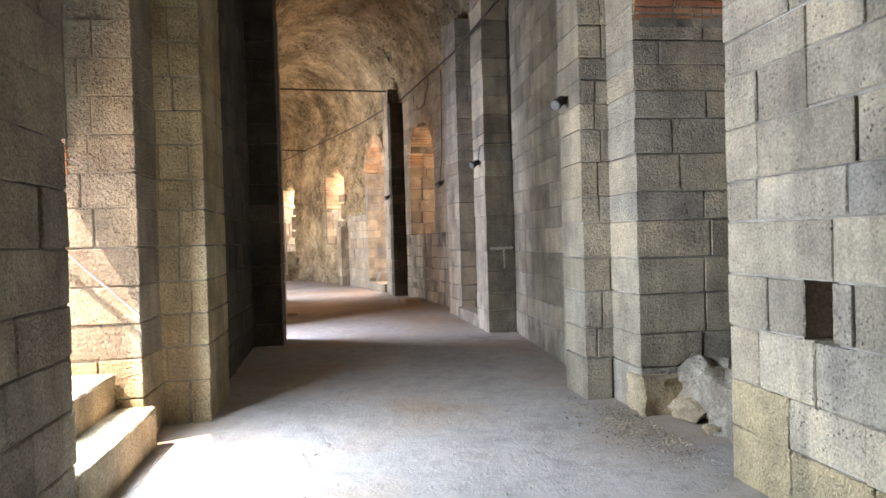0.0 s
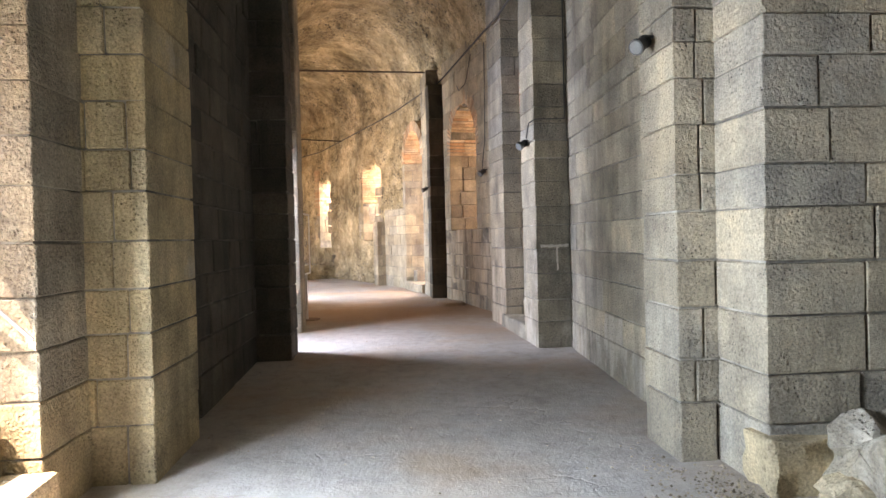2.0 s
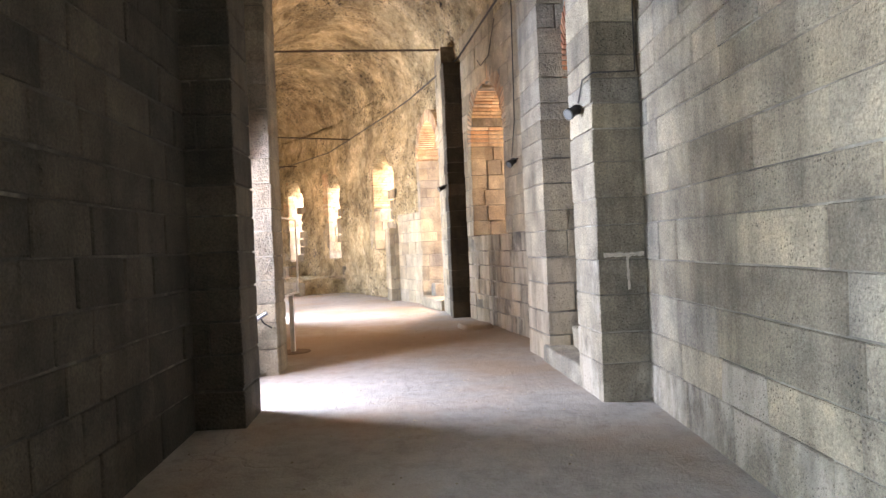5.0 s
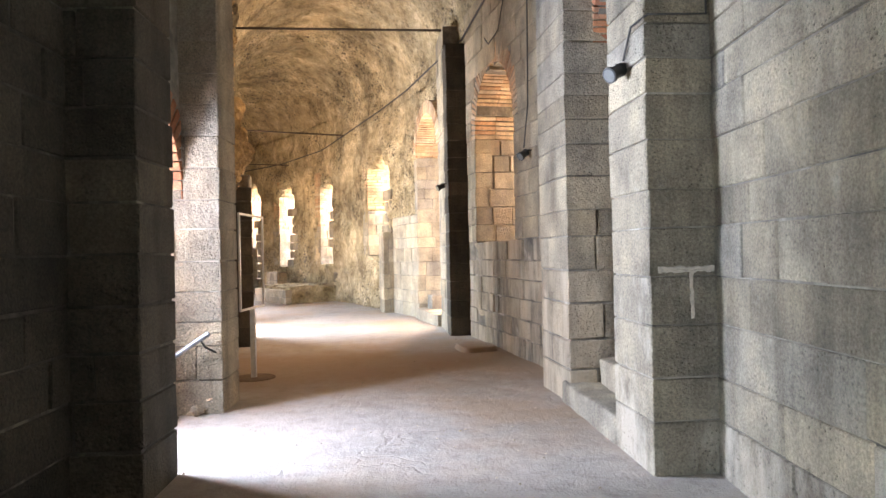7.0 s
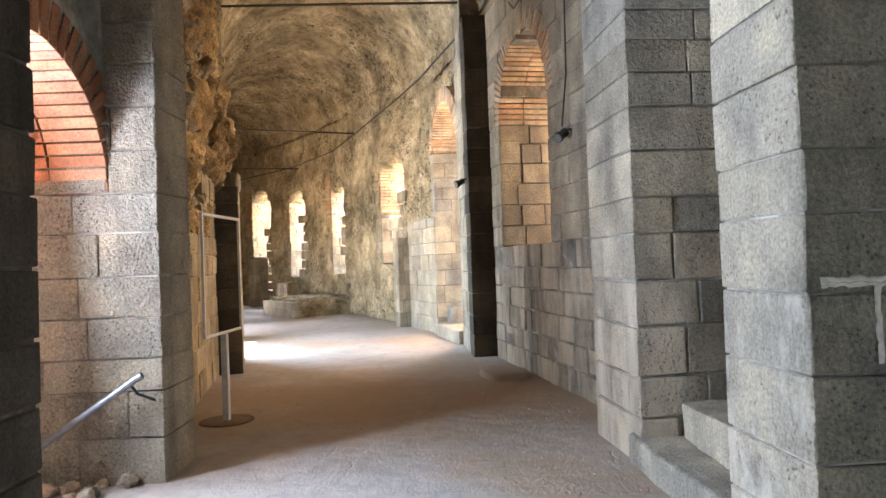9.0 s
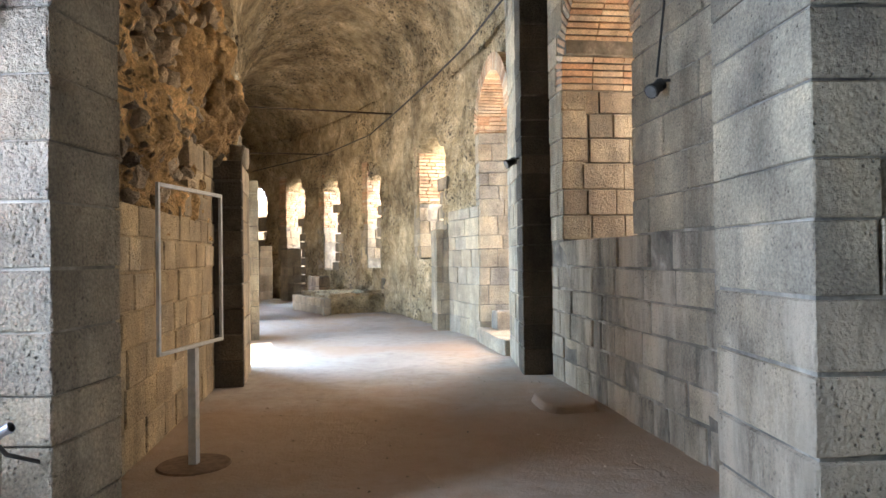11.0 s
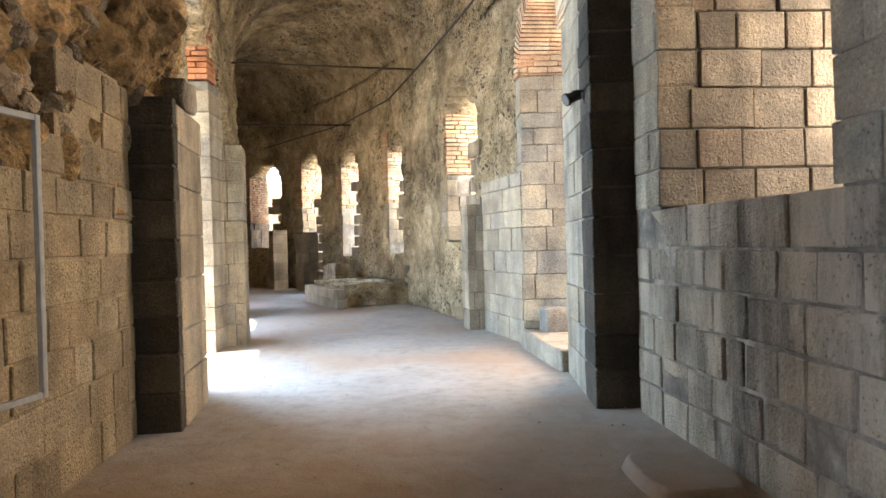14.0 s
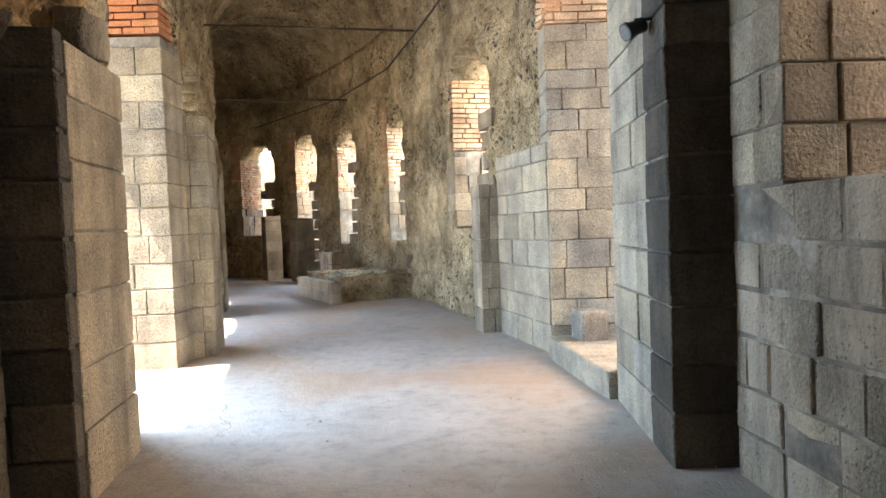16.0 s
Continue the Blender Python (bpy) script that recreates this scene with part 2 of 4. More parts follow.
def make_floor():
    m, t, b = mat_base("dusty_floor", 0.85)
    co = world_place(t)
    base = ramp(t, noise_node(t, co, 0.9, 7, 0.62), [(0.3, (0.36, 0.325, 0.285)), (0.5, (0.44, 0.40, 0.36)), (0.72, (0.52, 0.485, 0.44))])
    base = mixed(t, base, ramp(t, noise_node(t, co, 70, 3, 0.7), [(0.3, (0.75, 0.75, 0.75)), (0.7, (1.15, 1.15, 1.15))]), 0.5, "MULTIPLY")
    sep = t.nodes.new("ShaderNodeSeparateXYZ")
    t.links.new(co, sep.inputs[0])
    scuff = noise_node(t, co, 6.0, 8, 0.75)
    base = mixed(t, base, ramp(t, scuff, [(0.30, (0.66, 0.65, 0.63)), (0.5, (1.0, 1.0, 1.0)), (0.74, (1.16, 1.15, 1.12))]), 0.8, "MULTIPLY")
    crack = t.nodes.new("ShaderNodeTexVoronoi")
    crack.feature = "DISTANCE_TO_EDGE"
    crack.inputs["Scale"].default_value = 0.42
    bend = t.nodes.new("ShaderNodeTexNoise")
    bend.inputs["Scale"].default_value, bend.inputs["Detail"].default_value = 1.6, 8.0
    t.links.new(co, bend.inputs["Vector"])
    moved = t.nodes.new("ShaderNodeVectorMath")
    moved.operation = "ADD"
    t.links.new(co, moved.inputs[0])
    t.links.new(bend.outputs["Color"], moved.inputs[1])
    t.links.new(moved.outputs[0], crack.inputs["Vector"])
    seams = maths(t, "MULTIPLY", ramp(t, crack.outputs["Distance"], [(0.0, (1, 1, 1)), (0.008, (0, 0, 0))]), ramp(t, noise_node(t, co, 0.7, 3), [(0.48, (0, 0, 0)), (0.6, (1, 1, 1))]))
    base = mixed(t, base, (0.16, 0.14, 0.12), maths(t, "MULTIPLY", seams, 0.22))
    specks = ramp(t, noise_node(t, co, 120, 2, 0.5), [(0.66, (0, 0, 0)), (0.72, (1, 1, 1))])
    base = mixed(t, base, (0.13, 0.115, 0.10), maths(t, "MULTIPLY", specks, 0.45))
    soil = ramp(t, noise_node(t, co, 0.45, 4, 0.6), [(0.46, (0, 0, 0)), (0.62, (0.6, 0.6, 0.6))])
    # pool of warm light around y 15.4, painted into the floor colour
    pool_reach = maths(t, "ABSOLUTE", maths(t, "SUBTRACT", sep.outputs["Y"], 15.4))
    pool_reach = maths(t, "ADD", pool_reach, maths(t, "MULTIPLY", noise_node(t, co, 0.8, 6, 0.65), 4.0))
    warm_pool = ramp(t, maths(t, "MULTIPLY", pool_reach, 0.2), [(0.55, (0.7, 0.7, 0.7)), (0.95, (0, 0, 0))])
    base = mixed(t, base, (0.34, 0.215, 0.12), maths(t, "MAXIMUM", soil, warm_pool))
    t.links.new(base, b.inputs["Base Color"])
    h = maths(t, "ADD", maths(t, "MULTIPLY", noise_node(t, co, 3, 5), 1.5), maths(t, "MULTIPLY", noise_node(t, co, 45, 4), 0.45))
    h = maths(t, "SUBTRACT", h, maths(t, "MULTIPLY", seams, 0.3))
    bumped(t, b, h, 0.025, 0.8)
    return m


MAT_FLOOR = make_floor()


def plain(name, colour, rough, metal=0.0, grain=0.15):
    m, t, b = mat_base(name, rough)
    co = world_place(t)
    lo, hi = tuple(c * (1 - grain) for c in colour), tuple(min(1, c * (1 + grain)) for c in colour)
    t.links.new(ramp(t, noise_node(t, co, 18, 6), [(0.3, lo), (0.7, hi)]), b.inputs["Base Color"])
    b.inputs["Metallic"].default_value = metal
    return m


MAT_STEEL = plain("galvanised_steel", (0.30, 0.31, 0.33), 0.5, 1.0)
MAT_GREY = plain("grey_enamel", (0.62, 0.61, 0.58), 0.5)
MAT_BLACK = plain("black_metal", (0.05, 0.047, 0.043), 0.55, 0.2)
MAT_GLASS_DARK = plain("lamp_lens", (0.16, 0.16, 0.15), 0.25)

# ---- builders ----


def mesh_of(name, verts, faces, material, smooth=False):
    me = bpy.data.meshes.new(name)
    me.from_pydata(verts, [], faces)
    me.materials.append(material)
    if smooth:
        me.shade_smooth()
    me.update()
    return me


def part(name, bm, material, parent, label=""):
    me = bpy.data.meshes.new(name)
    bm.to_mesh(me)
    bm.free()
    me.materials.append(material)
    ob = new(name, me)
    ob.parent = parent
    if label:
        tagged(ob, label)
    return ob


SHAPES = {}


def block_shape(l, d, h, material, variant):
    """A worked stone with broken arrises: 44 triangles."""
    key = (round(l, 2), round(d, 2), round(h, 2), material.name, variant)
    if key in SHAPES:
        return SHAPES[key]
    l, d, h = key[0], key[1], key[2]
    rng = random.Random(str(key))
    small = material in (MAT_BRICK, MAT_BRICK_PALE)
    worn = material in (MAT_DARK, MAT_WARM, MAT_SHADED)
    c = 0.003 if small else 0.008 if worn else 0.0065
    verts, idx = [], {}
    for sx in (-1, 1):
        for sy in (-1, 1):
            for sz in (-1, 1):
                j = [rng.uniform(0, 0.002 if small else 0.010 if worn else 0.005) for _ in range(3)]
                base = [sx * (l / 2 - j[0]), sy * (d / 2 - j[1]), sz * (h / 2 - j[2])]
                for ax in range(3):
                    k = c * rng.uniform(0.6, 1.7)
                    p = [base[i] - (0 if i == ax else (sx, sy, sz)[i] * k) for i in range(3)]
                    idx[sx, sy, sz, ax] = len(verts)
                    verts.append(p)
    faces = []
    for ax in range(3):
        o = [i for i in range(3) if i != ax]
        for s in (-1, 1):
            ring = []
            for a, b in ((-1, -1), (1, -1), (1, 1), (-1, 1)):
                sg = [0, 0, 0]
                sg[ax], sg[o[0]], sg[o[1]] = s, a, b
                ring.append(idx[sg[0], sg[1], sg[2], ax])
            faces.append(ring)
        for a in (-1, 1):
            for b in (-1, 1):
                lo, hi = [0, 0, 0], [0, 0, 0]
                lo[ax], hi[ax] = -1, 1
                lo[o[0]] = hi[o[0]] = a
                lo[o[1]] = hi[o[1]] = b
                faces.append([idx[(*lo, o[0])], idx[(*hi, o[0])], idx[(*hi, o[1])], idx[(*lo, o[1])]])
    for sx in (-1, 1):
        for sy in (-1, 1):
            for sz in (-1, 1):
                faces.append([idx[sx, sy, sz, ax] for ax in range(3)])
    bm = bmesh.new()
    vs = [bm.verts.new(v) for v in verts]
    for f in faces:
        bm.faces.new([vs[i] for i in f])
    bmesh.ops.recalc_face_normals(bm, faces=bm.faces)
    me = bpy.data.meshes.new("stone_block")
    bm.to_mesh(me)
    bm.free()
    me.materials.append(material)
    SHAPES[key] = me
    return me


COUNT = {}
REST = {}


def lay(parent, name, l, d, h, m, material):
    """One stone at the pose m: an object of its own, or past 290 on one wall a part of the joined rest."""
    me = block_shape(l, d, h, material, random.randint(0, 2))
    COUNT[parent.name] = COUNT.get(parent.name, 0) + 1
    if COUNT[parent.name] > 290:
        REST.setdefault((parent.name, material.name), [parent, material, []])[2].append((me, m))
        return
    ob = new(name, me)
    ob.parent = parent
    ob.matrix_parent_inverse = parent.matrix_world.inverted()
    ob.matrix_basis = m


def courses(seed, lo, hi, top=7.0):
    rng = random.Random(seed)
    z = [0.0]
    while z[-1] < top:
        z.append(z[-1] + rng.uniform(lo, hi))
    return z


COURSES_RIGHT = [-0.1, 0.33, 0.62, 0.97, 1.29, 1.62, 1.87, 2.20, 2.51, 2.75, 2.98, 3.19, 3.5, 3.8, 4.1, 4.4, 4.7, 5.0, 5.35, 5.7, 6.0]
COURSES_LEFT = [-0.1, 0.31, 0.62, 0.91, 1.20, 1.51, 1.83, 2.10, 2.41, 2.71, 3.01, 3.31, 3.62, 3.93, 4.25, 4.55, 4.86, 5.2, 5.5, 5.85]
COURSES_LOW = courses(5, 0.24, 0.30)
BRICK_ROWS = courses(4, 0.062, 0.07)


def inside(u, z, openings):
    for o in openings:
        u0, u1, z0, spring, rise = o
        if u0 < u < u1 and z0 < z:
            if z < spring:
                return True
            q = (u - (u0 + u1) / 2) / ((u1 - u0) / 2)
            if rise > 0 and z < spring + rise * math.sqrt(max(0.0, 1 - q * q)):
                return True
    return False


def sheet(name, pts, into, z0, z1, thick, material, openings=(), cell=0.15, rough=0.0, setback=0.0, top_fall=None, seed=0.0):
    """A wall along the points pts (u runs along them), with openings through it, closed all round. into: +1 if the wall's body lies to the right of the way along pts."""
    pts = [Vector((*p, 0)) for p in pts]
    lens = [0.0]
    for a, b in zip(pts, pts[1:]):
        lens.append(lens[-1] + (b - a).length)

    def at(u):
        for k in range(len(pts) - 1):
            if u <= lens[k + 1] or k == len(pts) - 2:
                w = (pts[k + 1] - pts[k]).normalized()
                return pts[k] + w * (u - lens[k]), Vector((w.y, -w.x, 0)) * into
    us = {0.0, lens[-1], *lens}
    zs = {z0, z1}
    for u0, u1, a, s, r in openings:
        us |= {u0, u1}
        zs |= {a, s} if a > z0 else {s}
    def filled(vals):
        out = sorted(vals)
        res = []
        for a, b in zip(out, out[1:]):
            n = max(1, math.ceil((b - a) / cell))
            res += [a + (b - a) * k / n for k in range(n)]
        res.append(out[-1])
        return [v for k, v in enumerate(res) if k == 0 or v - res[k - 1] > 1e-4]
    U, Z = filled({u for u in us if 0 <= u <= lens[-1]}), filled({z for z in zs if z0 <= z <= z1})
    nu, nz = len(U), len(Z)
    keep = set()
    for i in range(nu - 1):
        for j in range(nz - 1):
            uc, zc = (U[i] + U[i + 1]) / 2, (Z[j] + Z[j + 1]) / 2
            if inside(uc, zc, openings):
                continue
            if top_fall and zc > top_fall(uc):
                continue
            keep.add((i, j))
    verts, index = [], {}

    def v(i, j, back):
        k = (i, j, back)
        if k not in index:
            p, n = at(U[i])
            q = p + n * (thick if back else setback)
            q.z = Z[j]
            if rough and not back:
                s = q + Vector((seed, seed, seed))
                d = noise.fractal(s * 1.3, 1.0, 2.0, 5) * rough + noise.noise(s * 7.0) * rough * 0.4 + noise.cell(s * 8.0) * rough * 0.22
                q += n * d
            index[k] = len(verts)
            verts.append(q)
        return index[k]
    faces = []
    for i, j in keep:
        faces.append((v(i, j, 0), v(i + 1, j, 0), v(i + 1, j + 1, 0), v(i, j + 1, 0)))
        faces.append((v(i, j, 1), v(i, j + 1, 1), v(i + 1, j + 1, 1), v(i + 1, j, 1)))
        for di, dj, a, b in ((-1, 0, (0, 0), (0, 1)), (1, 0, (1, 1), (1, 0)), (0, -1, (1, 0), (0, 0)), (0, 1, (0, 1), (1, 1))):
            if (i + di, j + dj) not in keep:
                faces.append((v(i + a[0], j + a[1], 0), v(i + b[0], j + b[1], 0), v(i + b[0], j + b[1], 1), v(i + a[0], j + a[1], 1)))
    if into > 0:
        faces = [f[::-1] for f in faces]
    me = mesh_of(name, verts, faces, material, smooth=rough > 0)
    ob = new(name, me)
    return ob


def masonry(parent, p0, p1, into, depth, z0, z1, rows, material, lens=(0.38, 0.85), openings=(), name="stone_block", low=None, drop=0.0, top_fall=None, seed=1, gap=0.006, wander=0.007):
    """Courses of stones along p0-p1, laid from the face inwards. low: (height, material) of the lowest courses."""
    rng = random.Random(seed * 97 + 5)
    a, b = Vector((*p0, 0)), Vector((*p1, 0))
    L = (b - a).length
    w = (b - a) / L
    n = Vector((w.y, -w.x, 0)) * into
    ang = math.atan2(w.y, w.x)
    for za, zb in zip(rows, rows[1:]):
        za, zb = max(za, z0), min(zb, z1)
        if zb - za < (rows[1] - rows[0]) * 0.35:
            continue
        cuts = [0.0]
        first = rng.uniform(0.4, 1.0)
        while cuts[-1] < L - 1e-6:
            step = rng.uniform(*lens) * (first if len(cuts) == 1 else 1)
            first = 1
            nxt = cuts[-1] + step
            cuts.append(L if L - nxt < lens[0] * 0.6 else nxt)
        for ua, ub in zip(cuts, cuts[1:]):
            spans = [(ua, ub)]
            for o in openings:
                u0, u1, oz0, spring, rise = o
                res = []
                for s0, s1 in spans:
                    if zb <= oz0 + 0.02 or za >= spring + rise:
                        res.append((s0, s1))
                        continue
                    zc = (za + zb) / 2
                    half = (u1 - u0) / 2
                    if za > spring - 0.02 and rise > 0:
                        q = min(1.0, max(0.0, (za - spring) / rise))
                        half *= math.sqrt(1 - q * q)
                        half += 0.22
                    c = (u0 + u1) / 2
                    if s0 < c - half:
                        res.append((s0, min(s1, c - half)))
                    if s1 > c + half:
                        res.append((max(s0, c + half), s1))
                spans = [s for s in res if s[1] - s[0] > 0.05]
            for s0, s1 in spans:
                uc, zc = (s0 + s1) / 2, (za + zb) / 2
                if top_fall and zc > top_fall(uc):
                    continue
                if rng.random() < drop:
                    continue
                out = rng.uniform(-wander, wander)
                pos = a + w * uc + n * (depth / 2 + out)
                mt = low[1] if low and zc < low[0] + rng.uniform(-0.25, 0.25) else material
                lay(parent, name, s1 - s0 - gap * rng.uniform(0.5, 1.6), depth, zb - za - gap * rng.uniform(0.5, 1.6),
                    Matrix.Translation((pos.x, pos.y, zc)) @ pose(0, 0, 0, 0, rng.uniform(-0.25, 0.25), math.degrees(ang) + rng.uniform(-0.3, 0.3)), mt)


def wall(name, label, p0, p1, into, z1, rows, material=None, thick=1.2, depth=0.3, openings=(), z0=-0.1, seed=1, **more):
    """A wall of worked stone: a mortared core and its stones."""
    wider = [(a - 0.04, b + 0.04, c - 0.04 if c > 0 else c, d, e + 0.04 if e else 0) for a, b, c, d, e in openings]
    core = sheet(name, [p0, p1], into, z0, z1, thick, MAT_MORTAR_DARK if material is MAT_SHADED else MAT_MORTAR, wider, cell=0.2, setback=0.022)
    tagged(core, label, "wall", kind="structure")
    masonry(core, p0, p1, into, depth, z0, z1, rows, material or MAT_LAVA, openings=openings, seed=seed, **more)
    return core


def pier(name, label, p0, p1, into, depth, z1, rows, material=None, z0=-0.1, seed=1, lens=(0.5, 0.9), **more):
    """A pier whose courses are whole stones, seen from two sides."""
    a, b = Vector(p0), Vector(p1)
    w = (b - a).normalized()
    n = Vector((w.y, -w.x)) * into
    q0, q1 = a + w * 0.025 + n * 0.025, b - w * 0.025 + n * 0.025
    core = sheet(name, [q0, q1], into, z0, z1 - 0.02, depth - 0.05, MAT_MORTAR_DARK if material is MAT_SHADED else MAT_MORTAR, (), cell=2.0)
    tagged(core, label, "pier", kind="structure")
    masonry(core, p0, p1, into, depth, z0, z1, rows, material or MAT_LAVA, seed=seed, lens=lens, **more)
    return core


def arch(name, label, c0, c1, into, spring, rise, depth, ring, seed, material=None, front=0.0, pitch=0.062):
    """A brick arch from c0 to c1 along a wall: voussoirs set on edge, depth deep, ring high."""
    a, b = Vector((*c0, 0)), Vector((*c1, 0))
    L = (b - a).length
    w = (b - a) / L
    n = Vector((w.y, -w.x, 0)) * into
    half = L / 2
    mid = (a + b) / 2
    rng = random.Random(seed)
    core = new(name)
    core.location = (*((a + b) / 2 + n * depth / 2).xy, spring)
    bpy.context.view_layer.update()
    tagged(core, label, "arch", kind="structure")
    steps = int(math.pi * (half + rise) / 2 / pitch)
    for k in range(steps):
        q = math.pi * (k + 0.5) / steps
        dv = Vector((math.cos(q) * half, math.sin(q) * rise))
        nv = Vector((math.cos(q) / half, math.sin(q) / rise)).normalized()
        centre = dv + nv * (ring / 2)
        rows = max(1, round(depth / 0.42))
        for r in range(rows):
            dd = depth / rows
            pos = mid + w * centre.x + n * (front + dd * (r + 0.5) + rng.uniform(-0.004, 0.004))
            lean = math.degrees(math.atan2(nv.y, nv.x))
            m = Matrix.Translation((pos.x, pos.y, spring + centre.y)) @ pose(0, 0, 0, 0, 0, math.degrees(math.atan2(w.y, w.x))) @ pose(0, 0, 0, 0, -lean, 0)
            lay(core, "brick", ring, dd - 0.006, pitch - 0.011, m, material or MAT_BRICK)
    return core


def bevel_box(x0, x1, y0, y1, z0, z1, bevel=0.02, jitter=0.0, seed=0, cuts=0):
    bm = bmesh.new()
    bmesh.ops.create_cube(bm, size=1.0)
    for v in bm.verts:
        v.co = Vector((x0 + (v.co.x + 0.5) * (x1 - x0), y0 + (v.co.y + 0.5) * (y1 - y0), z0 + (v.co.z + 0.5) * (z1 - z0)))
    bmesh.ops.bevel(bm, geom=list(bm.edges), offset=bevel, segments=2, affect="EDGES", profile=0.5)
    if cuts:
        bmesh.ops.subdivide_edges(bm, edges=list(bm.edges), cuts=cuts, use_grid_fill=True)
    if jitter:
        for v in bm.verts:
            p = v.co + Vector((seed, seed * 2.0, seed * 3.0))
            v.co += Vector((noise.noise(p * 5), noise.noise(p * 5 + Vector((9, 0, 0))), noise.noise(p * 5 + Vector((0, 9, 0))))) * jitter
    return bm


def thing_mesh(name, bm, material, label, category, kind="", group=""):
    me = bpy.data.meshes.new(name)
    bm.to_mesh(me)
    bm.free()
    me.materials.append(material)
    return tagged(new(name, me), label, category, group, kind)


# ---- large structure ----
TOP = 5.7


def floor_z(y):
    """The floor falls a little towards the start of the walk."""
    q = max(0.0, min(1.0, (13.0 - y) / 6.0))
    return -0.07 * q * q * (3 - 2 * q)


# ground and gallery floor
bm = bmesh.new()
bmesh.ops.create_grid(bm, x_segments=8, y_segments=8, size=600)
for v in bm.verts:
    v.co.z = -0.13
MAT_GROUND = plain("dry_earth", (0.40, 0.34, 0.26), 0.95)
thing_mesh("ground", bm, MAT_GROUND, "dry pale soil around the ruin", "ground", "structure")

STATIONS = [((-1.55, -7.0), (2.42, -7.0)), ((-1.6, 6.0), (2.55, 6.0)), ((-1.62, 10.6), (2.6, 10.6)), ((-1.55, 14.0), (2.35, 14.2)),
            ((-2.35, 18.0), (1.72, 18.3)), ((-3.5, 21.9), (0.65, 22.6)), ((-5.25, 26.6), (-1.2, 27.4)), ((-7.4, 30.2), (-3.9, 32.2)),
            ((-9.6, 32.2), (-7.6, 35.9)), ((-13.0, 33.2), (-12.2, 36.9))]


def stations(step):
    """Left and right springing points of the gallery, evenly along its curve."""
    out = []
    for k in range(len(STATIONS) - 1):
        q = [STATIONS[max(0, min(len(STATIONS) - 1, k + d))] for d in (-1, 0, 1, 2)]
        n = max(1, int((Vector(q[2][1]) - Vector(q[1][1])).length / step))
        for i in range(n):
            s = i / n
            row = []
            for side in (0, 1):
                a, b, c, d = (Vector(p[side]) for p in q)
                row.append(0.5 * ((2 * b) + (c - a) * s + (2 * a - 5 * b + 4 * c - d) * s * s + (3 * b - a - 3 * c + d) * s ** 3))
            out.append(row)
    return out


def build_floor():
    rows = stations(0.25)
    verts, faces = [], []
    n = 34
    for l, r in rows:
        w = (r - l)
        for k in range(n + 1):
            p = l + w * (-0.4 + 1.8 * k / n)
            z = noise.fractal(Vector((p.x * 0.8, p.y * 0.8, 3.0)), 1.0, 2.0, 4) * 0.008 + floor_z(p.y)
            verts.append((p.x, p.y, z))
    for i in range(len(rows) - 1):
        for k in range(n):
            a = i * (n + 1) + k
            faces.append((a, a + 1, a + n + 2, a + n + 1))
    tagged(new("floor", mesh_of("floor", verts, faces, MAT_FLOOR, True)), "dusty grey beaten concrete floor of the gallery", "floor", kind="structure")


build_floor()


def build_vault():
    rows = stations(0.08)
    verts, faces = [], []
    n = 90
    travel = 0.0
    last = None
    for l, r in rows:
        mid, half = (l + r) / 2, (r - l) / 2
        if last is not None:
            travel += (mid - last).length
        last = mid
        band = (0.0, 0.10, -0.04, 0.14, 0.03)[int(travel / 2.3) % 5]
        for k in range(n + 1):
            q = math.pi * (k / n)
            c, s = math.cos(q), math.sin(q)
            p = mid + half * (-c) * (1.0 + 0.02)
            v = Vector((p.x, p.y, TOP - 0.45 + s * (half.length * 1.0 + band)))
            d = noise.fractal(v * 1.1, 1.0, 2.0, 6) * 0.07 + noise.noise(v * 6.0) * 0.03 + noise.cell(v * 9.0) * 0.022
            nrm = Vector((-c * half.x / half.length, -c * half.y / half.length, s))
            verts.append(v + nrm * d)
    for i in range(len(rows) - 1):
        for k in range(n):
            a = i * (n + 1) + k
            faces.append((a, a + n + 1, a + n + 2, a + 1))
    base = len(verts)
    # outer shell of the vault
    for l, r in rows[::8] + [rows[-1]]:
        mid, half = (l + r) / 2, (r - l) / 2
        for x, z in ((-1.3, TOP - 0.5), (-1.15, TOP + 1.6), (0.0, TOP + 2.5), (1.15, TOP + 1.6), (1.3, TOP - 0.5)):
            p = mid + half * x
            verts.append((p.x, p.y, z))
    m = (len(verts) - base) // 5
    for i in range(m - 1):
        for k in range(4):
            a = base + i * 5 + k
            faces.append((a, a + 1, a + 6, a + 5))
    tagged(new("ceiling", mesh_of("ceiling", verts, faces, MAT_RUBBLE, True)), "rough barrel vault of ochre Roman concrete and lava rubble", "vault", kind="structure")


build_vault()

# closing walls behind and at the far end
tagged(sheet("wall_south", [(3.6, -7.0), (-2.8, -7.0)], -1, 0, 8.2, 0.6, MAT_MORTAR, cell=2.0), "plain stone wall closing the gallery", "wall", kind="structure")
tagged(sheet("wall_end", [(-12.8, 31.5), (-12.0, 38.5)], 1, 0, 8.2, 0.6, MAT_RUBBLE, cell=1.0), "rubble wall closing the far gallery", "wall", kind="structure")

